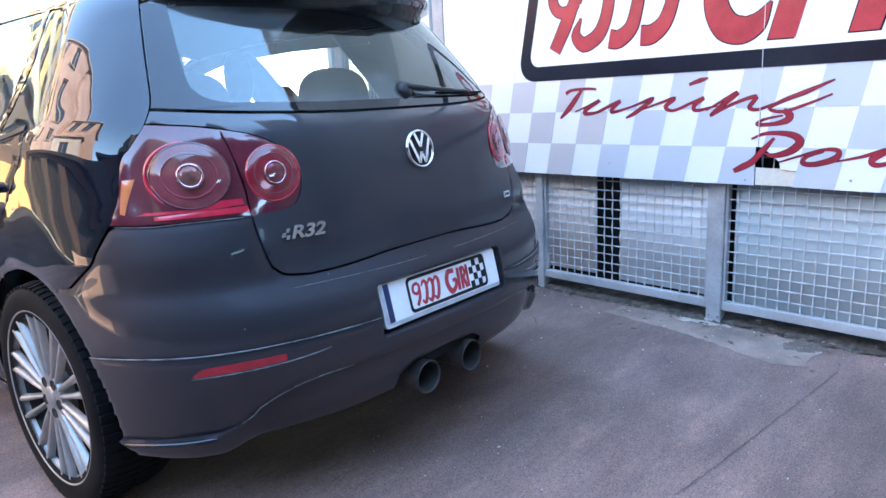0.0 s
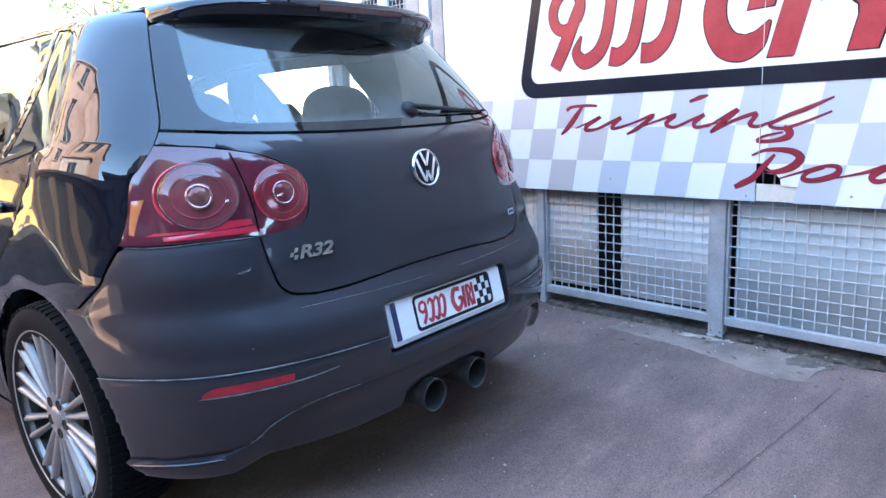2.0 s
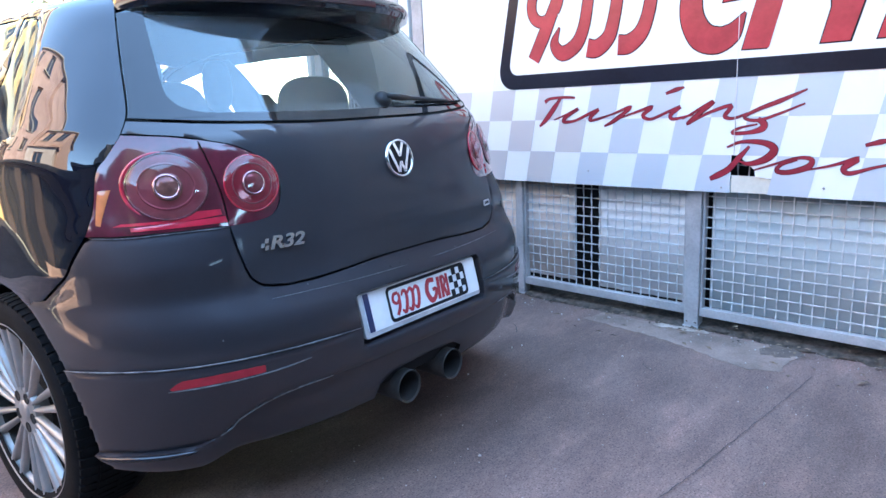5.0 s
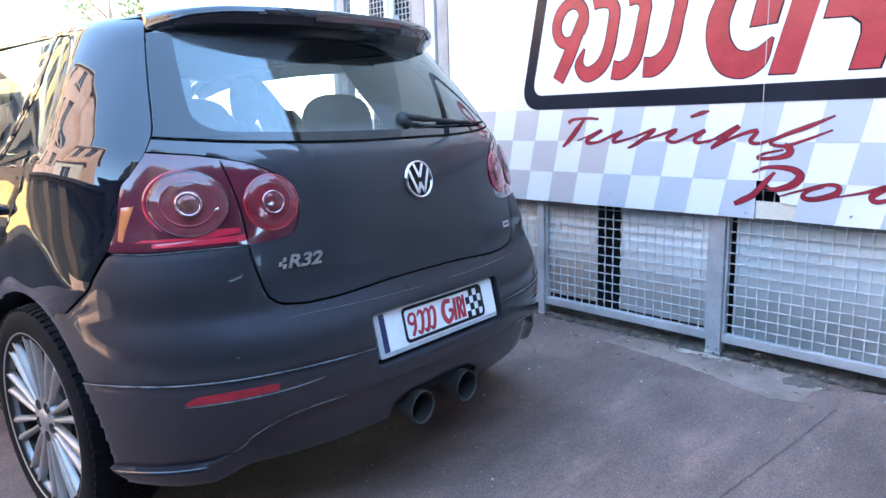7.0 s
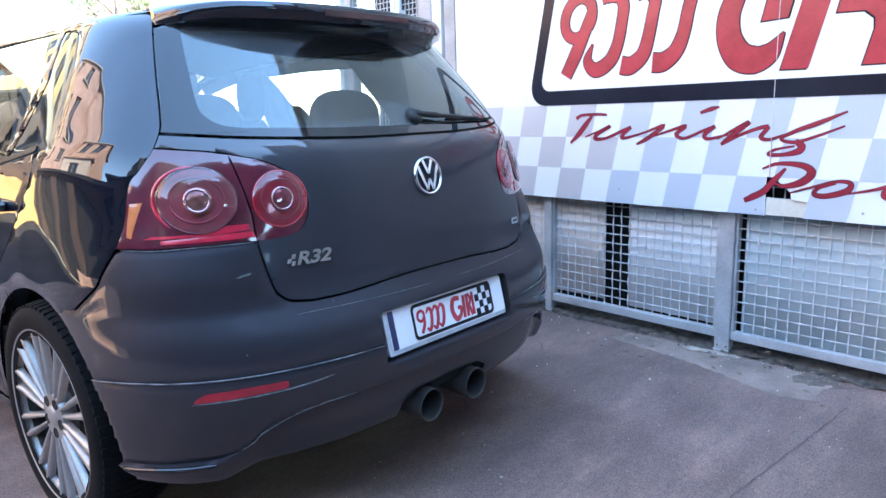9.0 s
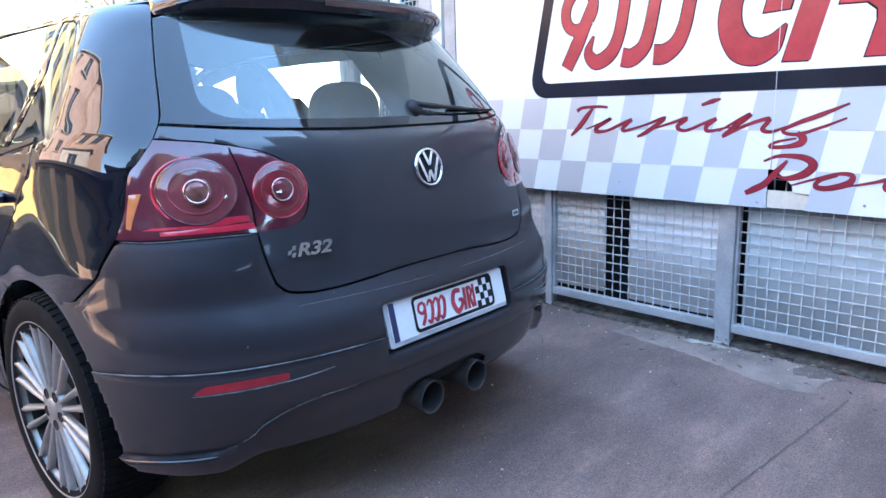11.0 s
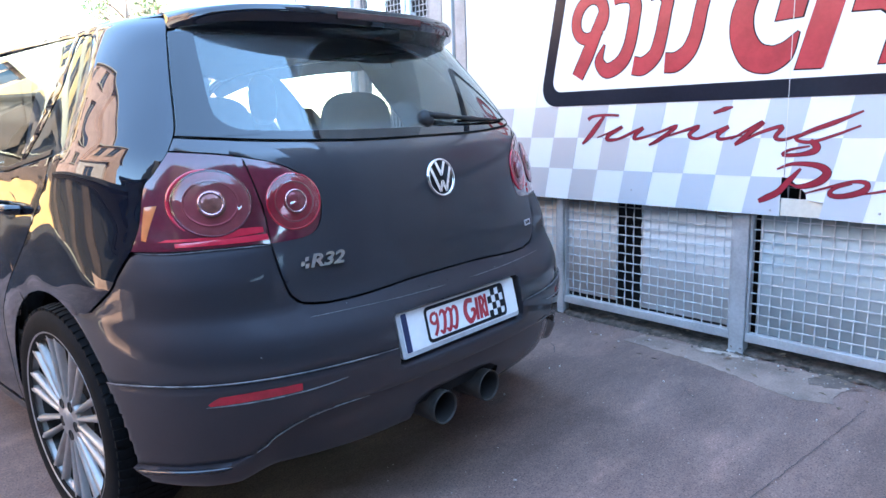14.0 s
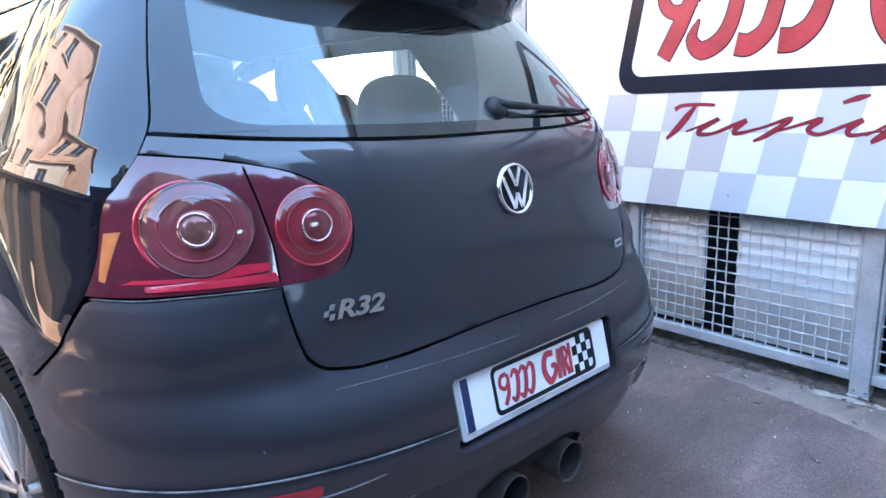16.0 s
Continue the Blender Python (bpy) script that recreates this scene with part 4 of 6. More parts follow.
def house(name, x0, x1, y0, y1, h, face, material, label, floors, step, first=0.9, win=(1.0, 1.4), trim=None, pane=None, shutter=None):
    """A rendered block with storeys of windows on the face that looks to the yard."""
    hs = tagged(new(name), label, "building")
    axis = 1 if face in ("+x", "-x") else 0
    lo_u, hi_u = (y0, y1) if axis == 1 else (x0, x1)
    ops = []
    for f in range(floors):
        n = int((hi_u - lo_u - 1.0) / step)
        for k in range(n):
            c = lo_u + (hi_u - lo_u) * (k + 0.5) / n
            z = first + f * h / floors
            ops.append((c - win[0] / 2, c + win[0] / 2, z, z + win[1]))
    t = 0.35
    if face == "+x":
        lo, hi, px = (x1 - t, y0, 0), (x1, y1, h), x1
    elif face == "-x":
        lo, hi, px = (x0, y0, 0), (x0 + t, y1, h), x0
    elif face == "-y":
        lo, hi, px = (x0, y0, 0), (x1, y0 + t, h), y0
    else:
        lo, hi, px = (x0, y1 - t, 0), (x1, y1, h), y1
    opening_wall(hs, lo, hi, ops, axis, material)
    sgn = -1 if face in ("-x", "-y") else 1
    inner = {"+x": ((x0, y0, 0), (x1 - t - 0.4, y1, h)), "-x": ((x0 + t + 0.4, y0, 0), (x1, y1, h)), "+y": ((x0, y0, 0), (x1, y1 - t - 0.4, h)), "-y": ((x0, y0 + t + 0.4, 0), (x1, y1, h))}[face]
    part("body", box_bm(*inner, 0.02), material, hs)
    roof_lo, roof_hi = (x0 - 0.25, y0 - 0.25, h), (x1 + 0.25, y1 + 0.25, h + 0.22)
    part("roof", box_bm(roof_lo, roof_hi, 0.03), trim or CONCRETE, hs)
    for a, b, c, d in ops:
        e = px - sgn * 0.22
        def bx(u0, u1, z0, z1, d0, d1):
            q0, q1 = sorted((e + sgn * d0, e + sgn * d1))
            return ((q0, u0, z0), (q1, u1, z1)) if axis == 1 else ((u0, q0, z0), (u1, q1, z1))
        w = new("window")
        w.parent = hs
        bm = bmesh.new()
        for u0, u1, z0, z1 in ((a, a + 0.07, c, d), (b - 0.07, b, c, d), (a, b, c, c + 0.07), (a, b, d - 0.07, d), ((a + b) / 2 - 0.03, (a + b) / 2 + 0.03, c, d)):
            box_bm(*bx(u0, u1, z0, z1, 0.0, 0.07), 0, bm)
        part("frame", bm, trim or CREAM, w)
        part("pane", box_bm(*bx(a + 0.02, b - 0.02, c + 0.02, d - 0.02, 0.01, 0.025)), pane or PANE, w)
        part("sill", box_bm(*bx(a - 0.1, b + 0.1, c - 0.08, c, 0.1, 0.34)), CREAM, w)
        if shutter:
            for u0, u1 in ((a - (b - a) * 0.45, a - 0.02), (b + 0.02, b + (b - a) * 0.45)):
                part("shutter", box_bm(*bx(u0, u1, c, d, 0.225, 0.27)), shutter, w, "folded-back yellow shutter")
    return hs


house("white_house", -9.0, -8.04, 2.5, 7.4, 5.0, "+x", WHITEWASH, "low sunlit whitewashed front building with wide dark windows", 1, 2.3, 3.1, (1.5, 1.2), PLASTER)
house("ochre_house", -17, -9.3, 2.5, 7.4, 9.6, "+x", PLASTER, "sunlit ochre rendered house with dark windows", 3, 1.9, 0.9, (1.3, 2.1), CREAM)
house("tall_house", -18, -8.3, 7.7, 14.6, 14.0, "+x", ROSE, "tall sunlit rose rendered house with dark windows", 4, 2.2, 0.9, (1.4, 2.2), CREAM)
house("annex", -9.0, -4.0, 14.6, 16.7, 5.2, "-y", BROWNWALL, "dark brown annex behind the garden wall", 2, 1.7, 0.9, (1.0, 1.2), SHUTTER)
house("cream_house", -12.0, -1.6, 17.0, 26.0, 14.0, "-y", CREAM, "sunlit cream rendered house with rows of windows", 4, 2.0, 0.8, (1.3, 2.0), PLASTER, shutter=YELLOW)
house("workshop", 2.30, 12.0, -13.0, 2.70, 8.2, "-x", SHADED, "tall grey concrete workshop behind the banner", 1, 9.0, 5.6, (1.6, 1.2), CONCRETE)
house("workshop_wing", -0.05, 2.25, -13.0, -6.0, 11.0, "+y", GREYWALL, "tall dull grey rendered wing across the yard", 3, 1.6, 1.0, (1.0, 1.2), CONCRETE)
# unseen, added: sky through the slot makes pale glints on the bumper
link = tagged(new("link_bridge"), "unseen dark wall and bridge, slotted to put glints on the bumper", "building")
part("wall", box_bm((-5.496, -14.0, 0.0), (-0.054, -12.7, 3.70), 0.0), DARKWALL, link)
for x0, x1 in ((-5.496, -2.9), (-1.1, -0.054)):
    part("pier", box_bm((x0, -14.0, 3.70), (x1, -12.7, 4.75), 0.0), DARKWALL, link)
part("bridge", box_bm((-5.496, -14.0, 4.75), (-0.054, -12.7, 13.0), 0.0), DARKWALL, link)
# two unseen blocks added, near-black so that the car mirrors them dark
house("rear_block", -14.0, -5.5, -22.0, -12.5, 14.0, "+y", DARKWALL, "unseen near-black block added behind for dark reflections", 2, 7.0, 1.0, (1.3, 1.4), CONCRETE)
house("left_block", -24.0, -13.0, -22.0, -5.5, 12.0, "+x", DARKWALL, "unseen near-black block added at the left for dark reflections", 1, 9.0, 1.0, (1.3, 1.4), CONCRETE)


def board_fence(y, x0, x1, h):
    """Dark boards added across the yard to darken the view through the windscreen."""
    f = tagged(new("board_fence"), "close dark boards added to darken the view through the windscreen", "fence")
    n = int((x1 - x0) / 0.16)
    for k in range(n):
        x, d = x0 + 0.16 * k, 0.012 if k % 2 else 0.0
        part("board", box_bm((x, y + d, 0.0), (x + 0.168, y + 0.010 + d, h - 0.02 * (k % 3)), 0.003, seg=1), SHUTTER, f)
    for z in (0.4, h - 0.4):
        part("rail", box_bm((x0, y + 0.045, z), (x1, y + 0.09, z + 0.09), 0.004), SHUTTER, f)
    return f


# added backdrop: keeps the windscreen view dark from behind
board_fence(9.0, -3.0, 3.85, 2.1)
# unseen masses added to keep the flank and lamp reflections dark
house("store_house", -9.0, -6.7, -7.0, 0.796, 3.0, "+x", BROWNWALL, "unseen dark brown block added for dark reflections by the tail lamp", 1, 2.9, 0.1, (2.3, 2.2), SHUTTER, SHUTTER)
house("garage_row", -8.0, -6.7, 0.8, 13.9, 2.5, "+x", BROWNWALL, "unseen low dark brown row added for the dark band in the flank", 1, 2.9, 0.1, (2.3, 2.2), SHUTTER, SHUTTER)
tagged(part("garden_wall", box_bm((-7.9, 14.2, 0.0), (-3.2, 14.5, 1.9), 0.02), YELLOW, None), "sunlit yellow rendered garden wall", "wall")
tagged(part("low_wall", box_bm((-6.2, 1.2, 0.0), (-6.0, 4.6, 0.82), 0.02), PLASTER, None), "low sunlit ochre rendered wall along the yard", "wall")


house("far_house", 12.4, 14.6, 30.0, 38.0, 9.5, "-y", PLASTER, "far sunlit pink rendered house past the yard", 3, 1.1, 0.9, (0.8, 1.7), CREAM)


def far_tree(x, y, h, spread, seed):
    """A broad tree: tapered trunk, limbs and a crown of many leaf clumps with gaps."""
    rnd = random.Random(seed)
    t = tagged(new("tree"), "leafy green tree far behind the yard", "tree")
    t.location = (x, y, 0)
    v, f = tube(curve([(0, 0, 0), (0.05, 0.02, h * 0.3), (-0.04, 0.05, h * 0.55), (0.06, 0.0, h * 0.85)], 5), [0.16 - 0.008 * k for k in range(16)], 9)
    put("trunk", v, f, BARK, t, "", True)
    tips = []
    for k in range(11):
        a, z = k * 2.4 + rnd.uniform(-0.3, 0.3), h * rnd.uniform(0.5, 0.8)
        r = spread * rnd.uniform(0.6, 1.0)
        tip = (r * math.cos(a), r * math.sin(a), z + spread * rnd.uniform(0.1, 0.9))
        v, f = tube(curve([(0, 0, z - 0.3), (tip[0] * 0.45, tip[1] * 0.45, z + 0.15), tip], 4), [0.06 - 0.005 * i for i in range(9)], 6)
        put("limb", v, f, BARK, t, "", True)
        tips.append(tip)
    bm = bmesh.new()
    for k in range(1500):
        c = Vector(rnd.choice(tips)) + Vector([rnd.gauss(0, spread * 0.22) for _ in range(3)])
        d, e = Vector([rnd.gauss(0, 1) for _ in range(3)]).normalized(), Vector([rnd.gauss(0, 1) for _ in range(3)]).normalized()
        q = rnd.uniform(0.07, 0.13)
        bm.faces.new([bm.verts.new(c + d * q * a + e * q * b) for a, b in ((-1, 0), (0, -0.5), (1, 0), (0, 0.5))])
    part("crown", bm, LEAF, t, "green leaves in open clumps")
    return t


BARK = mat("grey_bark", (0.12, 0.09, 0.07), 0.9, vary=0.3, scale=6)
LEAF = mat("green_leaf", (0.09, 0.13, 0.05), 0.6, second=(0.05, 0.08, 0.03), vary=0.3, scale=3)
far_tree(9.4, 26.4, 7.2, 1.45, 4)


# ---- the car ----
CAR = tagged(new("hatchback_car"), "dark blue five-door hatchback car parked on the tarmac", "car")
CAR.matrix_basis = pose(0, 0, 0, 0, 0, 2.5)
SIDE = 3.4
# height, rear face y at the middle, half width, corner depth, corner power, rear face y carried to the corners
SHELL = [
    (0.15, 0.190, 0.780, 0.50, 2.7, 0.190),
    (0.22, 0.090, 0.824, 0.53, 2.65, 0.090),
    (0.30, 0.036, 0.842, 0.54, 2.6, 0.036),
    (0.40, 0.012, 0.849, 0.54, 2.6, 0.012),
    (0.50, 0.002, 0.853, 0.54, 2.6, 0.002),
    (0.57, 0.006, 0.855, 0.55, 2.55, 0.004),
    (0.61, 0.020, 0.855, 0.56, 2.5, 0.007),
    (0.64, 0.046, 0.855, 0.58, 2.45, 0.010),
    (0.67, 0.072, 0.855, 0.60, 2.4, 0.014),
    (0.75, 0.082, 0.854, 0.60, 2.38, 0.030),
    (0.85, 0.090, 0.850, 0.61, 2.36, 0.074),
    (0.94, 0.102, 0.842, 0.61, 2.34, 0.101),
    (1.00, 0.116, 0.832, 0.60, 2.32, 0.116),
    (1.05, 0.140, 0.816, 0.57, 2.3, 0.140),
    (1.10, 0.176, 0.794, 0.55, 2.28, 0.176),
    (1.20, 0.256, 0.748, 0.53, 2.32, 0.256),
    (1.30, 0.340, 0.694, 0.52, 2.4, 0.340),
    (1.38, 0.412, 0.642, 0.52, 2.5, 0.412),
    (1.42, 0.460, 0.602, 0.52, 2.5, 0.460),
]
SH = np.array(SHELL)


def shell_row(z):
    """Smooth (Catmull-Rom) reading of the table at height z."""
    zs = SH[:, 0]
    i = int(np.clip(np.searchsorted(zs, z) - 1, 0, len(zs) - 2))
    h = zs[i + 1] - zs[i]
    t = (z - zs[i]) / h
    lo, hi = max(i - 1, 0), min(i + 2, len(zs) - 1)
    m0 = (SH[i + 1] - SH[lo]) / (zs[i + 1] - zs[lo]) * h
    m1 = (SH[hi] - SH[i]) / (zs[hi] - zs[i]) * h
    t2, t3 = t * t, t * t * t
    return (2 * t3 - 3 * t2 + 1) * SH[i] + (t3 - 2 * t2 + t) * m0 + (3 * t2 - 2 * t3) * SH[i + 1] + (t3 - t2) * m1


def shell(u, z):
    """A point of the shell: u is 0 at the middle of the tail, 1 where the flank begins, then 1 + metres / SIDE along it."""
    _, yr, w, d, n, yc = shell_row(z)
    k = min(max((abs(u) - 0.20) / 0.42, 0.0), 1.0)
    yr += (yc - yr) * k * k * (3 - 2 * k)
    a = min(abs(u), 1.0) * np.pi / 2
    x = w * max(np.sin(a), 0.0) ** (2 / n) if a > 0 else 0.0
    y = yr + d * (1 - max(np.cos(a), 0.0) ** (2 / n))
    if abs(u) > 1:
        g = (abs(u) - 1) * SIDE
        y += g
        x += 0.022 * min(g, 0.9) - 0.012 * max(g - 1.4, 0.0) ** 2
    return np.array((x if u > 0 else -x, y, z))


def u_at(y, z):
    """The shell parameter at which the outline of height z reaches y."""
    lo, hi = 0.0, 2.2
    for _ in range(40):
        mid = (lo + hi) / 2
        if shell(mid, z)[1] < y:
            lo = mid
        else:
            hi = mid
    return (lo + hi) / 2


def u_of_x(x, z):
    lo, hi = 0.0, 1.0
    for _ in range(40):
        mid = (lo + hi) / 2
        if shell(mid, z)[0] < x:
            lo = mid
        else:
            hi = mid
    return (lo + hi) / 2


def both(half):
    """A symmetrical outline from its half, given from the middle top round to the middle bottom (u >= 0)."""
    return list(half) + [(-u, z) for u, z in reversed(half) if u > 1e-6]


def panel(name, outline, material, side=0, cell=(0.02, 0.018), out=0.0, depth=0.012, label="", parent=None, lip=0.0022, fn=None):
    pts = [(u * side, z) for u, z in outline] if side else outline
    v, f = patch_mesh(pts, cell, fn or shell, out, depth, lip)
    return smooth_sheet(put(name, v, f, material, parent or CAR, label))


HUB_Y, HUB_Z, ARCH = 0.765, 0.320, 0.385
FRONT_Y = HUB_Y + 2.578


def arch(y0, a0, a1, n=18, r=ARCH):
    out = []
    for k in range(n + 1):
        a = radians(a0 + (a1 - a0) * k / n)
        y, z = y0 - r * math.cos(a), HUB_Z + (r - 0.018) * math.sin(a)
        out.append((u_at(y, max(z, 0.2)), max(z, 0.2)))
    return out


HATCH_EDGE = curve([(0.575, 1.353), (0.575, 1.290), (0.575, 1.217), (0.575, 1.146), (0.578, 1.099), (0.593, 1.057)])
LAMP_TOP = curve([(0.595, 1.054), (0.538, 1.049), (0.480, 1.043), (0.428, 1.034)])
LAMP_IN = curve([(0.428, 1.034), (0.354, 1.014), (0.297, 0.978), (0.271, 0.934), (0.269, 0.891), (0.282, 0.851), (0.311, 0.834), (0.387, 0.827)])
SPLIT_UP = curve([(0.428, 1.034), (0.406, 0.966), (0.391, 0.898), (0.387, 0.827)])
SPLIT_LOW = curve([(0.387, 0.827), (0.379, 0.762), (0.366, 0.711), (0.355, 0.692), (0.331, 0.675), (0.273, 0.665)])
HATCH_LOW = curve([(0.273, 0.665), (0.201, 0.666), (0.068, 0.678), (0.0, 0.680)])
GLASS_LOW = curve([(0.0, 1.057), (0.157, 1.058), (0.360, 1.068), (0.472, 1.077), (0.581, 1.086)])
LAMP_LEFT = curve([(0.595, 1.054), (0.630, 1.003), (0.655, 0.972), (0.677, 0.888), (0.715, 0.826)])
LAMP_LOW = curve([(0.715, 0.826), (0.630, 0.824), (0.524, 0.826), (0.387, 0.827)])
SEAM = curve([(0.715, 0.826), (0.777, 0.772), (0.819, 0.731), (0.921, 0.665)])


def inset(line, du, dz):
    return [(u + du, z + dz) for u, z in line]


# inner body behind the gaps
def inner_shell():
    out = [(-1.62, 0.30), (1.62, 0.30), (1.62, 0.66), (1.0, 0.68), (0.95, 1.02), (0.60, 1.07), (-0.60, 1.07), (-0.95, 1.02), (-1.0, 0.68), (-1.62, 0.66)]
    v, f = patch_mesh(out, (0.06, 0.05), shell, -0.030, 0.004, 0)
    keep = [q for q in f if not any(math.hypot(sum(v[i][1] for i in q) / len(q) - hy, sum(v[i][2] for i in q) / len(q) - HUB_Z) < ARCH + 0.03
                                    and abs(v[q[0]][0]) > 0.55 for hy in (HUB_Y, FRONT_Y))]
    smooth_sheet(put("inner_body", v, keep, GAP, CAR))


inner_shell()

# tailgate and its glass
tail = list(inset(GLASS_LOW, 0, -0.0025)) + [(u - 0.002, z + 0.002) for u, z in LAMP_TOP] + inset(LAMP_IN, -0.0015, 0.001)[1:]
tail += inset(SPLIT_LOW, -0.002, 0.001)[1:] + inset(HATCH_LOW, 0, 0.002)[1:]
tailgate = panel("tailgate", both(tail), DUSTY, label="dusty dark blue tailgate", cell=(0.014, 0.014), lip=0.0012)
win = list(inset(GLASS_LOW, -0.003, 0.003)) + [(u - 0.003, z) for u, z in reversed(HATCH_EDGE) if z > 1.10] + [(0.50, 1.372), (0.25, 1.378), (0.0, 1.38)]
rear_window = panel("rear_window", both(win), GLASS, label="dusty tinted rear window", lip=0.0015, depth=0.004, out=0.001)
rear_window.visible_shadow = False
FROST = curve([(0.0, 1.083), (0.15, 1.084), (0.305, 1.089), (0.400, 1.094), (0.442, 1.105), (0.466, 1.122), (0.480, 1.148), (0.485, 1.229), (0.490, 1.338)])
for s in (1, -1):
    band = inset(GLASS_LOW, -0.004, 0.0030) + [(u - 0.005, z) for u, z in reversed(HATCH_EDGE) if z > 1.10] + [(0.490, 1.352)] + list(reversed(FROST))
    panel("glass_border", band, FRIT, s, out=0.0025, depth=0.001, lip=0, parent=rear_window, label="black border of the glass")
    wash = [(0.425 + 0.045 * math.cos(t), 1.083 + 0.009 * math.sin(t)) for t in [k * math.pi / 10 for k in range(11)]]
    panel("border_tab", wash, FRIT, s, out=0.0032, depth=0.001, lip=0, parent=rear_window)
panel("top_border", both([(0.0, 1.378), (0.25, 1.376), (0.50, 1.372), (0.490, 1.358), (0.25, 1.363), (0.0, 1.365)]), FRIT, out=-0.005, depth=0.003, lip=0, parent=rear_window)


# tail lamps
def on_shell(u, z):
    h = 2e-3
    p = Vector(shell(u, z))
    n = Vector(np.cross(shell(u + h, z) - shell(u - h, z), shell(u, z + h) - shell(u, z - h))).normalized()
    return p, n if n.dot(p - Vector((0, 1.9, 0.7))) > 0 else -n


def oval(u, z, ru, rz, n=40):
    return [(u + ru * math.cos(2 * math.pi * k / n), z + rz * math.sin(2 * math.pi * k / n)) for k in range(n)]


def bulge(s, u0, z0, ru, rz, high):
    """The shell raised into a shallow dome over an oval."""
    def fn(u, z):
        p, n = on_shell(u, z)
        k = max(0.0, 1 - ((u * s - u0) / ru) ** 2 - ((z - z0) / rz) ** 2)
        return np.array(p + n * high * math.sqrt(k))
    return fn


def dome(name, s, u, z, ru, rz, high, material, parent, label="", out=0.002):
    return panel(name, oval(u, z, ru, rz), material, s, (0.008, 0.008), out, 0.006, label, parent, 0.0005, bulge(s, u, z, ru * 1.02, rz * 1.02, high))


def hoop(name, s, u, z, ru, rz, thick, material, parent, label="", out=0.006, a0=0, a1=360):
    """A round bead along an oval on the shell."""
    full = a1 - a0 >= 360
    pts = []
    for k in range(41):
        a = radians(a0 + (a1 - a0) * k / 40)
        p, n = on_shell(s * (u + ru * math.cos(a)), z + rz * math.sin(a))
        pts.append(p + n * out)
    rad = thick if full else [thick * (0.25 + 0.75 * math.sin(math.pi * k / 40)) for k in range(41)]
    v, f = tube(pts, rad, 8, not full)
    return put(name, v, f, material, parent, label, True)


for s in (-1, 1):
    outer = inset(LAMP_TOP, 0.001, -0.002) + inset(SPLIT_UP, 0.0015, 0)[1:] + [(u, z + 0.002) for u, z in reversed(LAMP_LOW)] + inset(list(reversed(LAMP_LEFT)), -0.0015, 0)[1:-1]
    lamp = panel("outer_tail_lamp", outer, RED_LENS, s, out=0.001, label="dark red outer tail lamp", lip=0.0014)
    dome("reflector", s, 0.504, 0.930, 0.086, 0.074, 0.002, PINK_LENS, lamp, "pinkish grey lamp reflector", 0.0015)
    for f, m_ in ((0.70, PINK_LENS),):
        hoop("reflector_step", s, 0.504, 0.930, 0.086 * f, 0.074 * f, 0.0030, m_, lamp, out=0.0022)
    dome("round_lens", s, 0.504, 0.930, 0.088, 0.076, 0.017, LENS, lamp, "large round clear lens").visible_shadow = False
    hoop("lens_rim", s, 0.504, 0.930, 0.088, 0.076, 0.0022, RED_LENS, lamp, out=0.003)
    # glow at the lens's outer edge, drawn as a bright red bead
    hoop("red_crescent", s, 0.508, 0.930, 0.092, 0.079, 0.0065, RED_BRIGHT, lamp, "bright red bead for the glow at the lens edge", -0.0015, -60, 100)
    hoop("bulb_ring", s, 0.500, 0.928, 0.026, 0.026, 0.0036, CHROME, lamp, "chrome ring", 0.014)
    dome("bulb", s, 0.500, 0.928, 0.026, 0.026, 0.008, BULB, lamp, "smoked bulb glass", 0.010)
    for st in ([(0.399, 0.868), (0.45, 0.868), (0.50, 0.853), (0.617, 0.852), (0.64, 0.846), (0.50, 0.846), (0.398, 0.855)], [(0.392, 0.851), (0.60, 0.842), (0.60, 0.833), (0.389, 0.836)]):
        panel("brake_strip", st, RED_BRIGHT, s, (0.02, 0.01), 0.003, 0.003, "", lamp, 0.0005)
    panel("side_marker", [(0.625, 0.930), (0.656, 0.928), (0.678, 0.852), (0.667, 0.849)], AMBER, s, (0.01, 0.01), 0.0025, 0.003, "amber side marker", lamp, 0.0005)
    inn = inset(LAMP_IN, 0.002, -0.001) + [(u - 0.002, z) for u, z in list(reversed(SPLIT_UP))[1:-1]]
    lamp = panel("inner_tail_lamp", inn, RED_LENS, s, out=0.001, label="dark red inner tail lamp in the tailgate", lip=0.0014)
    dome("reflector", s, 0.327, 0.921, 0.055, 0.066, 0.002, RED_MID, lamp, "red lamp reflector", 0.0015)
    hoop("reflector_step", s, 0.326, 0.921, 0.040, 0.048, 0.0018, PINK_LENS, lamp, out=0.003)
    dome("round_lens", s, 0.327, 0.921, 0.056, 0.067, 0.015, LENS, lamp, "round clear lens").visible_shadow = False
    hoop("lens_rim", s, 0.327, 0.921, 0.056, 0.067, 0.0025, RED_BRIGHT, lamp, "red rim", 0.002)
    hoop("bulb_ring", s, 0.324, 0.921, 0.021, 0.026, 0.0024, CHROME, lamp, "chrome ring", 0.012)
    dome("bulb", s, 0.324, 0.921, 0.020, 0.025, 0.006, BULB_RED, lamp, "smoked bulb glass", 0.009)

# bumper: upper skin, lower skin below the crease, valance; the plate sits in a recess
PX = 0.272
up_edge = [(u, z - 0.003) for u, z in reversed(HATCH_LOW)] + [(u + 0.002, z - 0.004) for u, z in list(reversed(SPLIT_LOW))[1:-1]] + [(0.386, 0.822)]
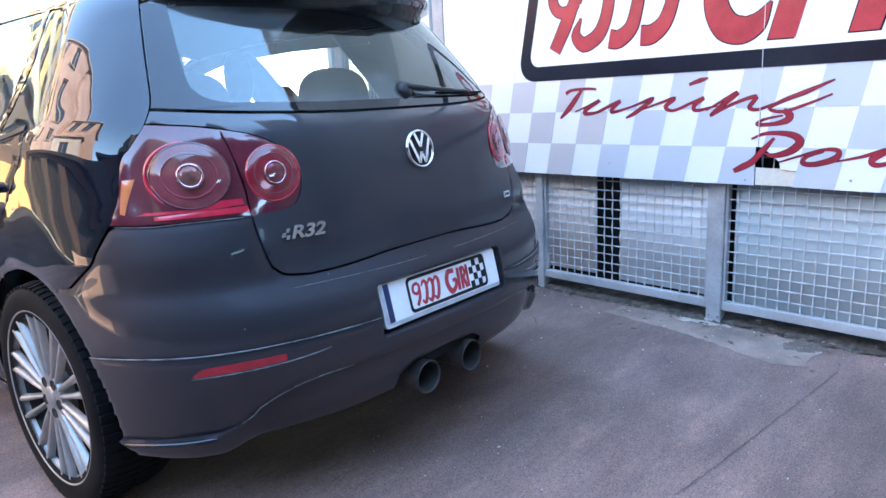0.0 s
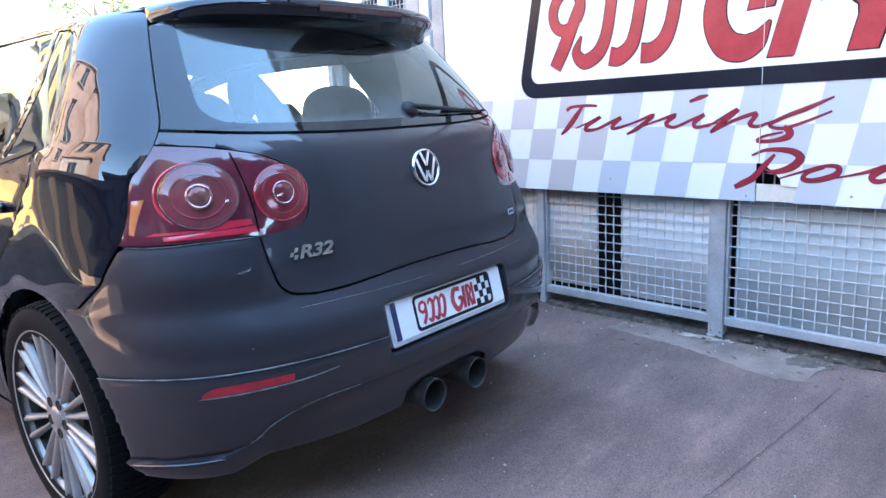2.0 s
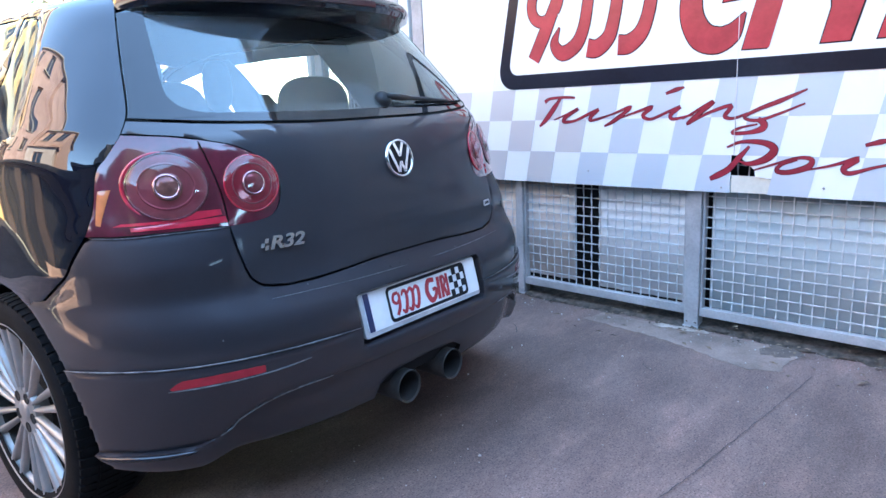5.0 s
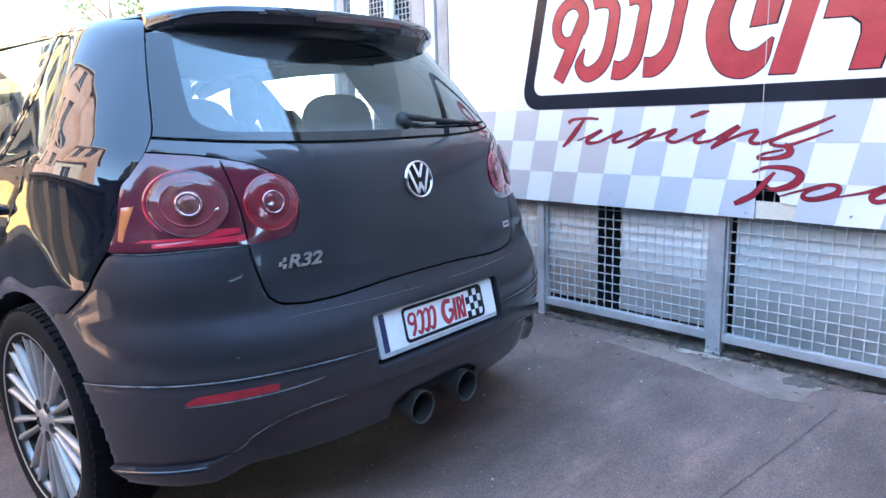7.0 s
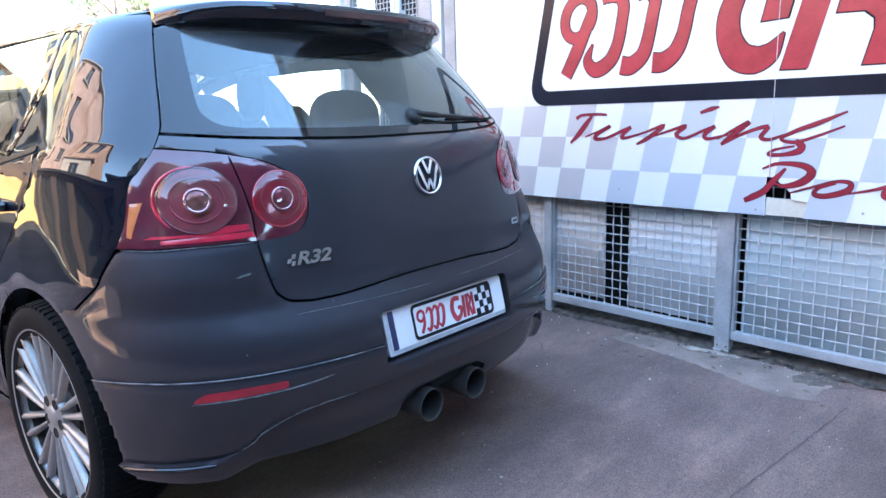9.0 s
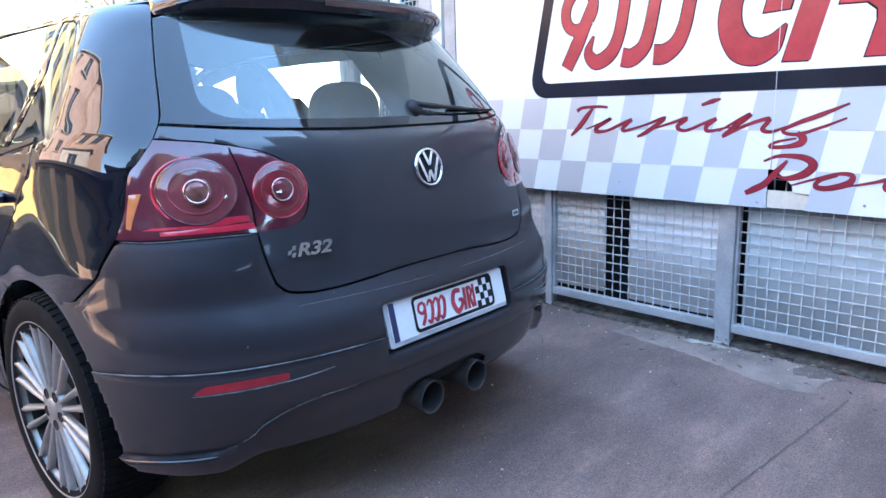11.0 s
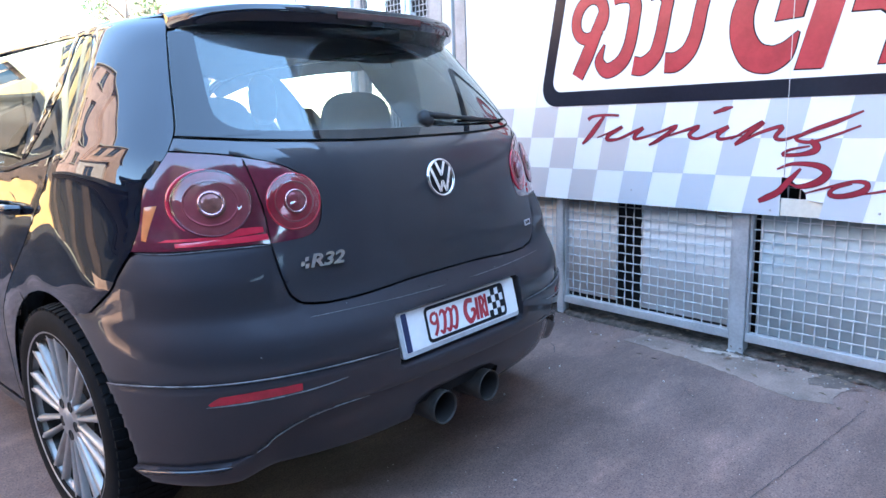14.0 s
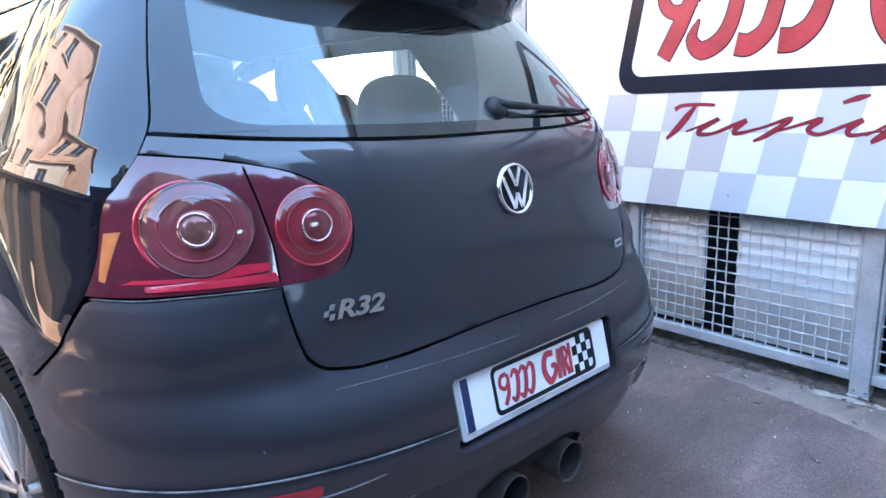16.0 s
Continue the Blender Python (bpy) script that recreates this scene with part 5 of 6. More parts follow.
up_edge += [(u, z - 0.003) for u, z in reversed(LAMP_LOW)][2:-1] + [(0.706, 0.820)] + [(u - 0.002, z - 0.003) for u, z in SEAM[1:-1]]
ARCH_LOW = arch(HUB_Y, 68, -6, 24)
ARCH_UP = [p for p in ARCH_LOW if p[1] > 0.522]
ARCH_DN = [p for p in ARCH_LOW if 0.305 < p[1] <= 0.500]
c_u = u_at(HUB_Y - ARCH * math.sqrt(1 - ((0.510 - HUB_Z) / (ARCH - 0.018)) ** 2), 0.510)
upper = up_edge + ARCH_UP + [(c_u, 0.509), ((c_u + 0.69) / 2, 0.5185), (0.69, 0.522), (0.53, 0.522), (0.39, 0.522), (0.27, 0.522), (u_of_x(PX, 0.526), 0.522)]
upper += [(u_of_x(PX, 0.61), 0.600), (u_of_x(PX - 0.01, 0.61), 0.610), (0.06, 0.613), (0.0, 0.613)]
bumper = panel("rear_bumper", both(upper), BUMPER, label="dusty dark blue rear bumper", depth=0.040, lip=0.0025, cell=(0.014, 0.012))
LIP = curve([(0.836, 0.300), (0.76, 0.306), (0.691, 0.310), (0.580, 0.315), (0.525, 0.322), (0.480, 0.338), (0.437, 0.373), (0.370, 0.403), (0.291, 0.418), (0.184, 0.420), (0.0, 0.420)])
lower = [(0.0, 0.468), (u_of_x(PX - 0.01, 0.47), 0.468), (u_of_x(PX, 0.48), 0.477), (u_of_x(PX, 0.521), 0.523), (0.27, 0.523), (0.39, 0.523), (0.53, 0.523), (0.69, 0.523), ((c_u + 0.69) / 2, 0.5195), (c_u, 0.510)]
lower += ARCH_DN + LIP
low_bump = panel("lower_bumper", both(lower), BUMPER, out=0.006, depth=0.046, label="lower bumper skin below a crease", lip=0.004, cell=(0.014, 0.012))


def bead(name, uz, out, radius, material, parent, side, label="", taper=0.35):
    pts = [on_shell(side * u, z)[0] + on_shell(side * u, z)[1] * out for u, z in uz]
    n = len(pts)
    v, f = tube(pts, [radius * min(1.0, taper + 6 * min(k, n - 1 - k) / n) for k in range(n)], 6)
    return put(name, v, f, material, parent, label, True)


# pale beads: edge glints, with some dust, are put into their colour
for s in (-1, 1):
    bead("crease", [(u, 0.5245 - 0.013 * max(0.0, (u - 0.69) / (c_u - 0.69)) ** 2) for u in np.linspace(u_of_x(PX, 0.523) + 0.004, c_u - 0.004, 40)], 0.0045, 0.0021, DUST_GLINT, low_bump, s, "pale bead for dust and glint on the crease")
    bead("lamp_edge", curve([(0.705, 0.8235), (0.622, 0.8205), (0.518, 0.8235), (0.388, 0.8245)], 8), 0.0, 0.0016, DUST_GLINT, bumper, s, "pale bead for dust and glint under the lamp")
    bead("ledge_edge", [(u, 0.6405 + 0.006 * u) for u in np.linspace(0.02, 0.33, 30)], -0.0002, 0.0010, DUST_GLINT, bumper, s, "pale bead for dust and glint on the bumper ledge")
    bead("lip_edge", curve([(0.500, 0.330), (0.460, 0.352), (0.437, 0.373), (0.370, 0.403), (0.30, 0.417), (0.22, 0.420)], 6), 0.0035, 0.0018, DUST_GLINT, low_bump, s, "pale bead for wear and glint along the lip")


def valance_at(u, z):
    """The lower valance: a lip that stands out at the corners and tucks in over the exhausts."""
    p, n = on_shell(u, z)
    k = min(max((abs(u) - 0.42) / 0.12, 0.0), 1.0)
    return np.array(p + n * (-0.016 + 0.034 * k * k * (3 - 2 * k)))


diff = [(0.0, 0.423)] + [(u, z + 0.004) for u, z in reversed(LIP)][1:-1] + [(0.838, 0.300), (0.820, 0.290), (0.766, 0.268), (0.609, 0.260), (0.432, 0.268), (0.20, 0.262), (0.093, 0.262), (0.090, 0.315), (0.06, 0.345), (0.0, 0.350)]
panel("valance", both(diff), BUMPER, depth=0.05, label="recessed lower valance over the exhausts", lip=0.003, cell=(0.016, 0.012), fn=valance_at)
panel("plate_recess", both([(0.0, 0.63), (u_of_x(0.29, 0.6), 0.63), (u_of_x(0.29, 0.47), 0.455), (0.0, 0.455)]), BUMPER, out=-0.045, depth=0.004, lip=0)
for s in (-1, 1):
    refl = [(0.600, 0.479), (0.585, 0.489), (0.568, 0.496), (0.47, 0.500), (0.378, 0.501), (0.374, 0.499), (0.374, 0.483), (0.48, 0.479), (0.594, 0.475)]
    panel("reflector", refl, REFLECT, s, out=0.0085, depth=0.008, lip=0.0015, label="long red rear reflector")
    # the same pale bead draws the glint on the crease below
    bead("reflector_sill", curve([(0.605, 0.472), (0.48, 0.475), (0.37, 0.479), (0.31, 0.484), (0.27, 0.489)], 8), 0.0065, 0.0018, DUST_GLINT, low_bump, s, "pale bead for dust and glint under the reflector")

for s in (-1, 1):
    bead("lip_roll", curve([(0.820, 0.296), (0.76, 0.301), (0.691, 0.305), (0.600, 0.309), (0.545, 0.314)], 8), 0.017, 0.0065, PAINT, low_bump, s, "rolled glossy lip of the valance", 0.3)

for k, (u, z, r) in enumerate(((-0.052, 0.648, 0.0030), (-0.030, 0.650, 0.0022), (-0.012, 0.651, 0.0026), (-0.085, 0.641, 0.0016), (-0.24, 0.655, 0.0014), (0.10, 0.645, 0.0016), (-0.46, 0.575, 0.0018))):
    c, n = on_shell(u, z)
    v, f = lathe([(r * 1.3, 0.0), (r, 0.0006), (0.0002, 0.0007)], 9, "z")
    put("paint_chip", v, f, INK if k < 3 else DUST_GLINT, bumper, "small chip in the paint", True, Matrix.Translation(c + n * 0.0004) @ n.to_track_quat("Z", "Y").to_matrix().to_4x4())

# flanks
DOOR_F = 2.70
DIV_LOW, DIV_TOP = 0.925, 0.876        # the bar between the panes of the door, at the belt and at the roof


def seam(d):
    """The rear edge of the door, from the sill up to the belt."""
    return [(u_at(y + d, z), z) for y, z in curve([(1.185, 0.262), (1.185, 0.42), (1.175, 0.55), (1.09, 0.655), (0.90, 0.800), (0.79, 0.897), (0.722, 0.970), (0.700, 1.046)], 4)]


for s in (-1, 1):
    quarter_win = curve([(0.920, 1.064), (0.884, 1.158), (0.858, 1.259), (0.858, 1.335), (0.885, 1.370)], 5)
    quarter = [(0.5795, 1.411), (0.5785, 1.39), (0.578, 1.352)] + inset(HATCH_EDGE, 0.003, 0)[1:] + [(u + 0.0015, z) for u, z in LAMP_LEFT[1:]] + inset(SEAM, 0.002, 0.002)
    quarter += arch(HUB_Y, 64, 176, 26) + [(u_at(HUB_Y + ARCH - 0.002, 0.26), 0.26), ] + seam(-0.003) + quarter_win
    quarter += [(0.90, 1.392), (0.82, 1.397), (0.743, 1.402), (0.665, 1.407), (0.61, 1.411)]
    panel("quarter_panel", quarter, PAINT, s, label="glossy dark blue rear quarter panel", cell=(0.02, 0.02))
    rail = [(u_at(y, z), z) for y, z in ((0.78, 1.368), (1.5, 1.376), (2.05, 1.366), (2.35, 1.33), (2.35, 1.36), (2.05, 1.398), (1.5, 1.412), (0.76, 1.400))]
    panel("roof_rail", rail, PAINT, s, label="painted roof rail over the side windows")
    qg = [(u_at(DIV_LOW - 0.004, 1.03), 1.030)] + [(u + 0.006, z) for u, z in quarter_win] + [(u_at(DIV_TOP - 0.01, 1.372), 1.366)]
    g = panel("quarter_window", qg, SIDE_GLASS, s, out=-0.004, depth=0.004, lip=0.001, label="dark tinted rear side window")
    g.visible_shadow = False
    edge = [(u_at(y, z), z) for y, z in ((2.6, 0.945), (2.1, 0.964), (1.5, 0.983), (1.0, 1.004), (0.86, 1.026), (0.70, 1.052), (0.70, 1.064), (0.86, 1.038), (1.0, 1.016), (1.5, 0.995), (2.1, 0.976), (2.6, 0.957))]
    panel("window_seal", edge, BLACK, s, out=0.002, depth=0.006, lip=0.001, cell=(0.02, 0.01), label="black rubber window seal")
    pillar = [(u_at(DIV_LOW - 0.014, 1.022), 1.022), (u_at(DIV_LOW + 0.014, 1.018), 1.018), (u_at(DIV_TOP + 0.014, 1.372), 1.372), (u_at(DIV_TOP - 0.014, 1.372), 1.372)]
    panel("door_pillar", pillar, FRIT, s, out=-0.001, depth=0.006, label="black bar between the door panes")
    door = seam(0.003) + [(u_at(y, z), z) for y, z in ((0.86, 1.022), (1.0, 1.000), (1.5, 0.980), (2.1, 0.962), (DOOR_F, 0.945), (DOOR_F, 0.6), (DOOR_F - 0.02, 0.27))]
    d = panel("door", door, PAINT, s, label="glossy dark blue door", cell=(0.03, 0.03))
    dg = [(u_at(y, z), z) for y, z in ((DIV_LOW + 0.010, 1.024), (1.0, 1.010), (2.1, 0.972), (2.62, 0.952), (2.30, 1.25), (2.05, 1.362), (DIV_TOP + 0.010, 1.372))]
    g = panel("door_window", dg, SIDE_GLASS, s, out=-0.004, depth=0.004, lip=0.001, parent=d, label="dark tinted door pane")
    g.visible_shadow = False
    # no real hollow: its shade is a black patch on the door
    cup = [(u_at(0.985 + 0.062 * math.cos(a), 0.906 + 0.040 * math.sin(a)), 0.906 + 0.040 * math.sin(a)) for a in [k * math.pi / 14 for k in range(28)]]
    panel("handle_cup", cup, FRIT, s, (0.008, 0.008), 0.0012, 0.006, "dark patch standing for the shaded hollow behind the handle", d, 0.0005)
    hp = curve([(s * 0.848, 0.885, 0.900), (s * 0.882, 0.905, 0.903), (s * 0.888, 0.985, 0.905), (s * 0.886, 1.065, 0.905), (s * 0.856, 1.090, 0.903)], 5)
    v, f = tube(hp, 0.0145, 10)
    put("door_handle", v, f, PAINT, d, "dark blue pull handle", True)
    sill = [(u_at(y, z), z) for y, z in ((1.13, 0.255), (2.96, 0.255), (2.96, 0.20), (1.13, 0.20))]
    panel("side_skirt", sill, PAINT, s, out=0.004, depth=0.02, label="dark blue side skirt")
    fender = [(u_at(DOOR_F + 0.004, 0.27), 0.27), (u_at(DOOR_F + 0.004, 0.93), 0.93), (u_at(3.1, 0.88), 0.88), (u_at(3.55, 0.80), 0.80), (u_at(3.74, 0.72), 0.72), (u_at(3.74, 0.45), 0.45)]
    fender += [(u, z) for u, z in arch(FRONT_Y, 176, 4, 26)]
    panel("front_wing", fender, PAINT, s, label="glossy dark blue front wing", cell=(0.03, 0.03))
    # black wheel-arch liners
    for hy in (HUB_Y, FRONT_Y):
        v, f = lathe([(ARCH + 0.008, 0.0), (ARCH + 0.02, 0.02), (ARCH + 0.02, 0.28), (0.02, 0.30)], 40, "x")
        f = [q for q in f if min(v[i][2] for i in q) > -0.12]
        m = Matrix.Translation((s * 0.790, hy, HUB_Z)) @ Matrix.Diagonal((-s, 1, 1, 1))
        put("arch_liner", v, f, GAP, CAR, "", True, m)


# roof, spoiler, bonnet, screens, nose
def roof_at(x, y):
    k = abs(x) / 0.64
    drop = 0.030 * max(0.0, (0.95 - y) / 0.5) ** 1.6 + 0.055 * max(0.0, (y - 1.55) / 0.75) ** 2
    return np.array((x, y, 1.470 - 0.082 * k ** 2.6 - drop))


roof_out = [(-0.595, 0.74), (-0.56, 0.655), (-0.52, 0.605), (-0.40, 0.56), (0.0, 0.53), (0.40, 0.56), (0.52, 0.605), (0.56, 0.655), (0.595, 0.74), (0.612, 0.9), (0.61, 1.9), (0.57, 2.25), (0, 2.34), (-0.57, 2.25), (-0.61, 1.9), (-0.612, 0.9)]
panel("roof", roof_out, PAINT, fn=roof_at, cell=(0.05, 0.06), label="glossy dark blue roof")


def build_spoiler():
    """Lip over the rear window: a wing section swept across the car."""
    verts, faces = [], []
    N = 41
    prev = 0
    for k in range(N):
        t = -1 + 2 * k / (N - 1)
        x = 0.533 * t
        e = abs(t)
        yt = 0.310 + 0.207 * e ** 2.8 + 0.062 * max(0.0, (e - 0.88) / 0.12) ** 2                       # trailing edge
        zt = 1.421 - 0.005 * e ** 2 - 0.050 * max(0, e - 0.72) ** 1.5 * 2.0
        zb = 1.375 + 0.001 * e ** 2 - 0.012 * max(0, e - 0.8) / 0.2
        yf = 0.62 + 0.04 * e
        zf = roof_at(x, yf)[2] + 0.003
        yw = 0.392 + 0.165 * e ** 2.8 + 0.012 * e + 0.062 * max(0.0, (e - 0.88) / 0.12) ** 2
        zw = 1.346 + 0.002 * e
        top = curve([(yf, zf), ((yf + yt) / 2, (zf + zt) / 2 + 0.008), (yt + 0.02, zt + 0.003), (yt, zt - 0.006)], 5)
        back = curve([(yt, zt - 0.006), (yt - 0.004, (zt + zb) / 2), (yt + 0.008, zb)], 4)[1:]
        under = curve([(yt + 0.008, zb), ((yt + yw) / 2, (zb + zw) / 2 + 0.004), (yw, zw)], 5)[1:]
        ring = [(x, y, z) for y, z in top + back + under] + [(x, yf, zf - 0.03)]
        # the ends lean in along the edge of the pillar
        ring = [(t * (0.541 - 0.40 * max(0.0, z_ - 1.350) * e ** 8), y_, z_) for x_, y_, z_ in ring]
        n = len(ring)
        verts += ring
        if k:
            for i in range(n):
                j = (i + 1) % n
                faces.append((prev + i, prev + j, prev + n + j, prev + n + i))
            prev += n
    n = len(verts) // N
    faces += [tuple(range(n)), tuple(range((N - 1) * n, N * n))[::-1]]
    sp = smooth_sheet(put("roof_spoiler", verts, faces, PAINT, CAR, "dark blue roof spoiler over the rear window"), 35)
    bm = bmesh.new()
    rows = []
    for k in range(17):
        x = -0.165 + 0.33 * k / 16
        e = abs(x / 0.533)
        y = 0.310 + 0.212 * e ** 2.8 - 0.0055
        rows.append([bm.verts.new((x, y + dy, z)) for dy, z in ((0.004, 1.408), (0, 1.406), (-0.0005, 1.398), (0, 1.389), (0.004, 1.387))])
    for a, b in zip(rows, rows[1:]):
        for i in range(4):
            bm.faces.new((a[i], a[i + 1], b[i + 1], b[i]))
    part("brake_light", bm, mat("smoked_red", (0.045, 0.009, 0.011), 0.35, 0, 0.3, 0.2, 20), sp, "dull red high brake light", True)


build_spoiler()
v, f = tube(curve([(0.02, 0.80, 1.452), (0.02, 0.78, 1.48), (0.02, 0.70, 1.56), (0.02, 0.62, 1.62)], 5), [0.012] * 3 + [0.006] * 3 + [0.003] * 10, 8)
put("aerial", v, f, BLACK, CAR, "short black roof aerial", True)


def screen_at(x, y):
    t = (y - 2.28) / 0.85
    w = 0.56 + 0.14 * t
    return np.array((x * w, y - 0.10 * (x * x - 1) * t * 0.8 - 0.10 * t, 1.40 - 0.47 * t - 0.04 * x * x * (1 - t)))


ws = panel("windscreen", [(-1, 2.28), (1, 2.28), (1, 3.10), (-1, 3.10)], CLEAR, fn=screen_at, cell=(0.15, 0.1), depth=0.005, label="clear windscreen")
ws.visible_shadow = False
for s in (-1, 1):
    v, f = tube(curve([(s * 0.600, 2.10, 1.385), (s * 0.660, 2.56, 1.285), (s * 0.725, 3.08, 0.945)], 8), 0.024, 8)
    put("screen_pillar", v, f, PAINT, CAR, "painted screen pillar", True)


def bonnet_at(x, y):
    return np.array((x, y, 0.955 - 0.10 * ((y - 2.98) / 0.95) ** 1.6 - 0.055 * (abs(x) / 0.72) ** 3)) if y > 2.98 else np.array((x, y, 0.955 - 0.055 * (abs(x) / 0.72) ** 3))


panel("bonnet", [(-0.74, 2.92), (0, 3.02), (0.74, 2.92), (0.735, 3.45), (0.62, 3.86), (0.30, 3.98), (0, 4.0), (-0.30, 3.98), (-0.62, 3.86), (-0.735, 3.45)], PAINT, fn=bonnet_at, cell=(0.08, 0.08), label="glossy dark blue bonnet")


def nose_at(a, z):
    t = abs(a) * math.pi / 2
    d = 0.52
    bulge = 4.235 - 0.55 * max(0, z - 0.62) ** 1.3 * 1.6 - 0.25 * max(0, 0.42 - z)
    w = 0.855
    x = w * math.sin(t) ** (2 / 2.8) if t > 0 else 0
    return np.array((math.copysign(x, a), bulge - d * (1 - max(math.cos(t), 0) ** (2 / 2.8)), z))


nose = panel("front_bumper", [(-1, 0.19), (1, 0.19), (1, 0.72), (0.6, 0.74), (0, 0.78), (-0.6, 0.74), (-1, 0.72)], PAINT, fn=nose_at, cell=(0.06, 0.05), label="dark blue front bumper")
panel("grille", [(-0.32, 0.30), (0.32, 0.30), (0.30, 0.80), (-0.30, 0.80)], BLACK, fn=nose_at, cell=(0.05, 0.04), out=0.006, label="black honeycomb front grille")
for s in (-1, 1):
    panel("headlamp", [(0.34, 0.66), (0.42, 0.80), (0.72, 0.82), (0.80, 0.70), (0.55, 0.62)], FRIT, s, fn=nose_at, cell=(0.05, 0.04), out=0.006, label="dark glass headlamp")
    mv, mf = lathe([(0.0005, 0.07), (0.05, 0.055), (0.085, 0.02), (0.09, -0.02), (0.07, -0.05), (0.0005, -0.055)], 20, "y")
    put("door_mirror", mv, mf, PAINT, CAR, "dark blue door mirror", True, Matrix.Translation((s * 0.93, 2.55, 1.0)) @ Matrix.Diagonal((1.1, 0.9, 0.75, 1)))
    v, f = tube([(s * 0.80, 2.55, 0.96), (s * 0.90, 2.55, 0.985)], 0.022, 8)
    put("mirror_arm", v, f, BLACK, CAR, "", True)

# underbody and exhausts
part("underbody", box_bm((-0.68, 0.35, 0.17), (0.68, 3.9, 0.30), 0.03), GAP, CAR)
part("silencer", box_bm((-0.40, 0.14, 0.235), (0.40, 0.42, 0.36), 0.05), SOOT_AND_SHADE, CAR)
for s in (-1, 1):
    c = Vector((s * 0.101 + 0.009, 0.028, 0.286))
    v, f = lathe([(0.047, 0.26), (0.048, 0.02), (0.049, 0.002), (0.0488, -0.002), (0.047, -0.003), (0.045, 0.0), (0.044, 0.02), (0.0435, 0.25)], 36, "y")
    pipe = put("exhaust_pipe", v, f, STEEL, CAR, "sooty steel exhaust tailpipe", True, Matrix.Translation(c))
    v, f = lathe([(0.0440, 0.003), (0.0425, 0.006), (0.0420, 0.16), (0.0005, 0.17)], 30, "y")
    put("soot", v, f, SOOT_AND_SHADE, pipe, "black soot inside", True)


# wheels
def build_wheel():
    """Low-profile tyre on a twenty-spoke alloy; its axle lies along x, outer face at -x."""
    w = new("wheel")
    w.parent = CAR
    prof = [(0.228, -0.100), (0.240, -0.104), (0.262, -0.110), (0.285, -0.110), (0.302, -0.104), (0.311, -0.092), (0.3145, -0.080), (0.316, -0.050), (0.3165, 0.0),
            (0.316, 0.05), (0.3145, 0.08), (0.306, 0.10), (0.28, 0.11), (0.245, 0.105), (0.228, 0.10)]
    v, f = lathe(prof, 72, "x", False)
    tyre = smooth_sheet(put("tyre", v, f, RUBBER, w, "low-profile black tyre", True), 60)
    # shoulder blocks of the tread
    verts, faces = [], []
    for k in range(72):
        for x0, x1 in ((-0.101, -0.062), (-0.054, -0.004), (0.004, 0.054)):
            a0, a1 = 2 * math.pi * (k + (0.10 if x0 < -0.1 else 0.3)) / 72, 2 * math.pi * (k + (0.74 if x0 < -0.1 else 1.05)) / 72
            b = len(verts)
            for a in (a0, a1):
                for x, r in ((x0, 0.3125 if x0 < -0.1 else 0.3175), (x1, 0.3195), (x1, 0.312), (x0, 0.298 if x0 < -0.1 else 0.312)):
                    verts.append((x, r * math.cos(a), r * math.sin(a)))
            faces += [(b, b + 1, b + 5, b + 4), (b, b + 4, b + 7, b + 3), (b + 1, b + 2, b + 6, b + 5), (b, b + 3, b + 2, b + 1), (b + 4, b + 5, b + 6, b + 7)]
    put("tread", verts, faces, RUBBER, tyre)
    prof = [(0.228, 0.09), (0.215, 0.08), (0.212, -0.06), (0.222, -0.082)]
    v, f = lathe(prof, 72, "x", False)
    smooth_sheet(put("barrel", v, f, BARREL, w, "dark rim barrel", True), 50)
    prof = [(0.222, -0.080), (0.2320, -0.098), (0.2372, -0.1050), (0.2398, -0.1072), (0.2414, -0.1073), (0.2424, -0.104), (0.241, -0.095)]
    v, f = lathe(prof, 72, "x", False)
    rim = smooth_sheet(put("rim", v, f, ALLOY, w, "silver alloy rim", True), 50)
    # twenty slim spokes in ten pairs, dished towards the hub
    for k in range(20):
        pair = k // 2
        a = 2 * math.pi * pair / 10 + (0.115 if k % 2 else -0.115)
        a_in = 2 * math.pi * pair / 10 + (0.15 if k % 2 else -0.15)
        rows = []
        for i in range(7):
            t = i / 6
            r = 0.058 + (0.2392 - 0.058) * t
            ang = a_in + (a - a_in) * min(1, t * 1.4)
            half = 0.0064 + 0.0062 * t ** 1.4
            x = -0.092 - 0.0080 * t ** 0.8
            c, sn = math.cos(ang), math.sin(ang)
            tang = (-sn, c)
            ring = []
            for d, dx in ((-half, 0.016), (-half * 0.75, 0.002), (-half * 0.3, -0.003), (half * 0.3, -0.003), (half * 0.75, 0.002), (half, 0.016)):
                ring.append((x + dx, r * c + tang[0] * d, r * sn + tang[1] * d))
            rows.append(ring)
        verts = [p for ring in rows for p in ring]
        faces = []
        for i in range(6):
            for j in range(5):
                faces.append((i * 6 + j, i * 6 + j + 1, (i + 1) * 6 + j + 1, (i + 1) * 6 + j))
        put("spoke", verts, faces, ALLOY, rim, "", True)
    v, f = lathe([(0.070, -0.055), (0.070, -0.085), (0.064, -0.093), (0.030, -0.094), (0.026, -0.098), (0.021, -0.100), (0.0005, -0.101)], 36, "x")
    smooth_sheet(put("hub_cap", v, f, ALLOY, rim, "silver hub cap", True), 40)
    # black bolt heads stand for the shaded holes round the hub
    for k in range(5):
        a = 2 * math.pi * (k + 0.5) / 5
        v, f = lathe([(0.0145, -0.0925), (0.0145, -0.0955), (0.0120, -0.0952), (0.0118, -0.0948), (0.0005, -0.0947)], 14, "x")
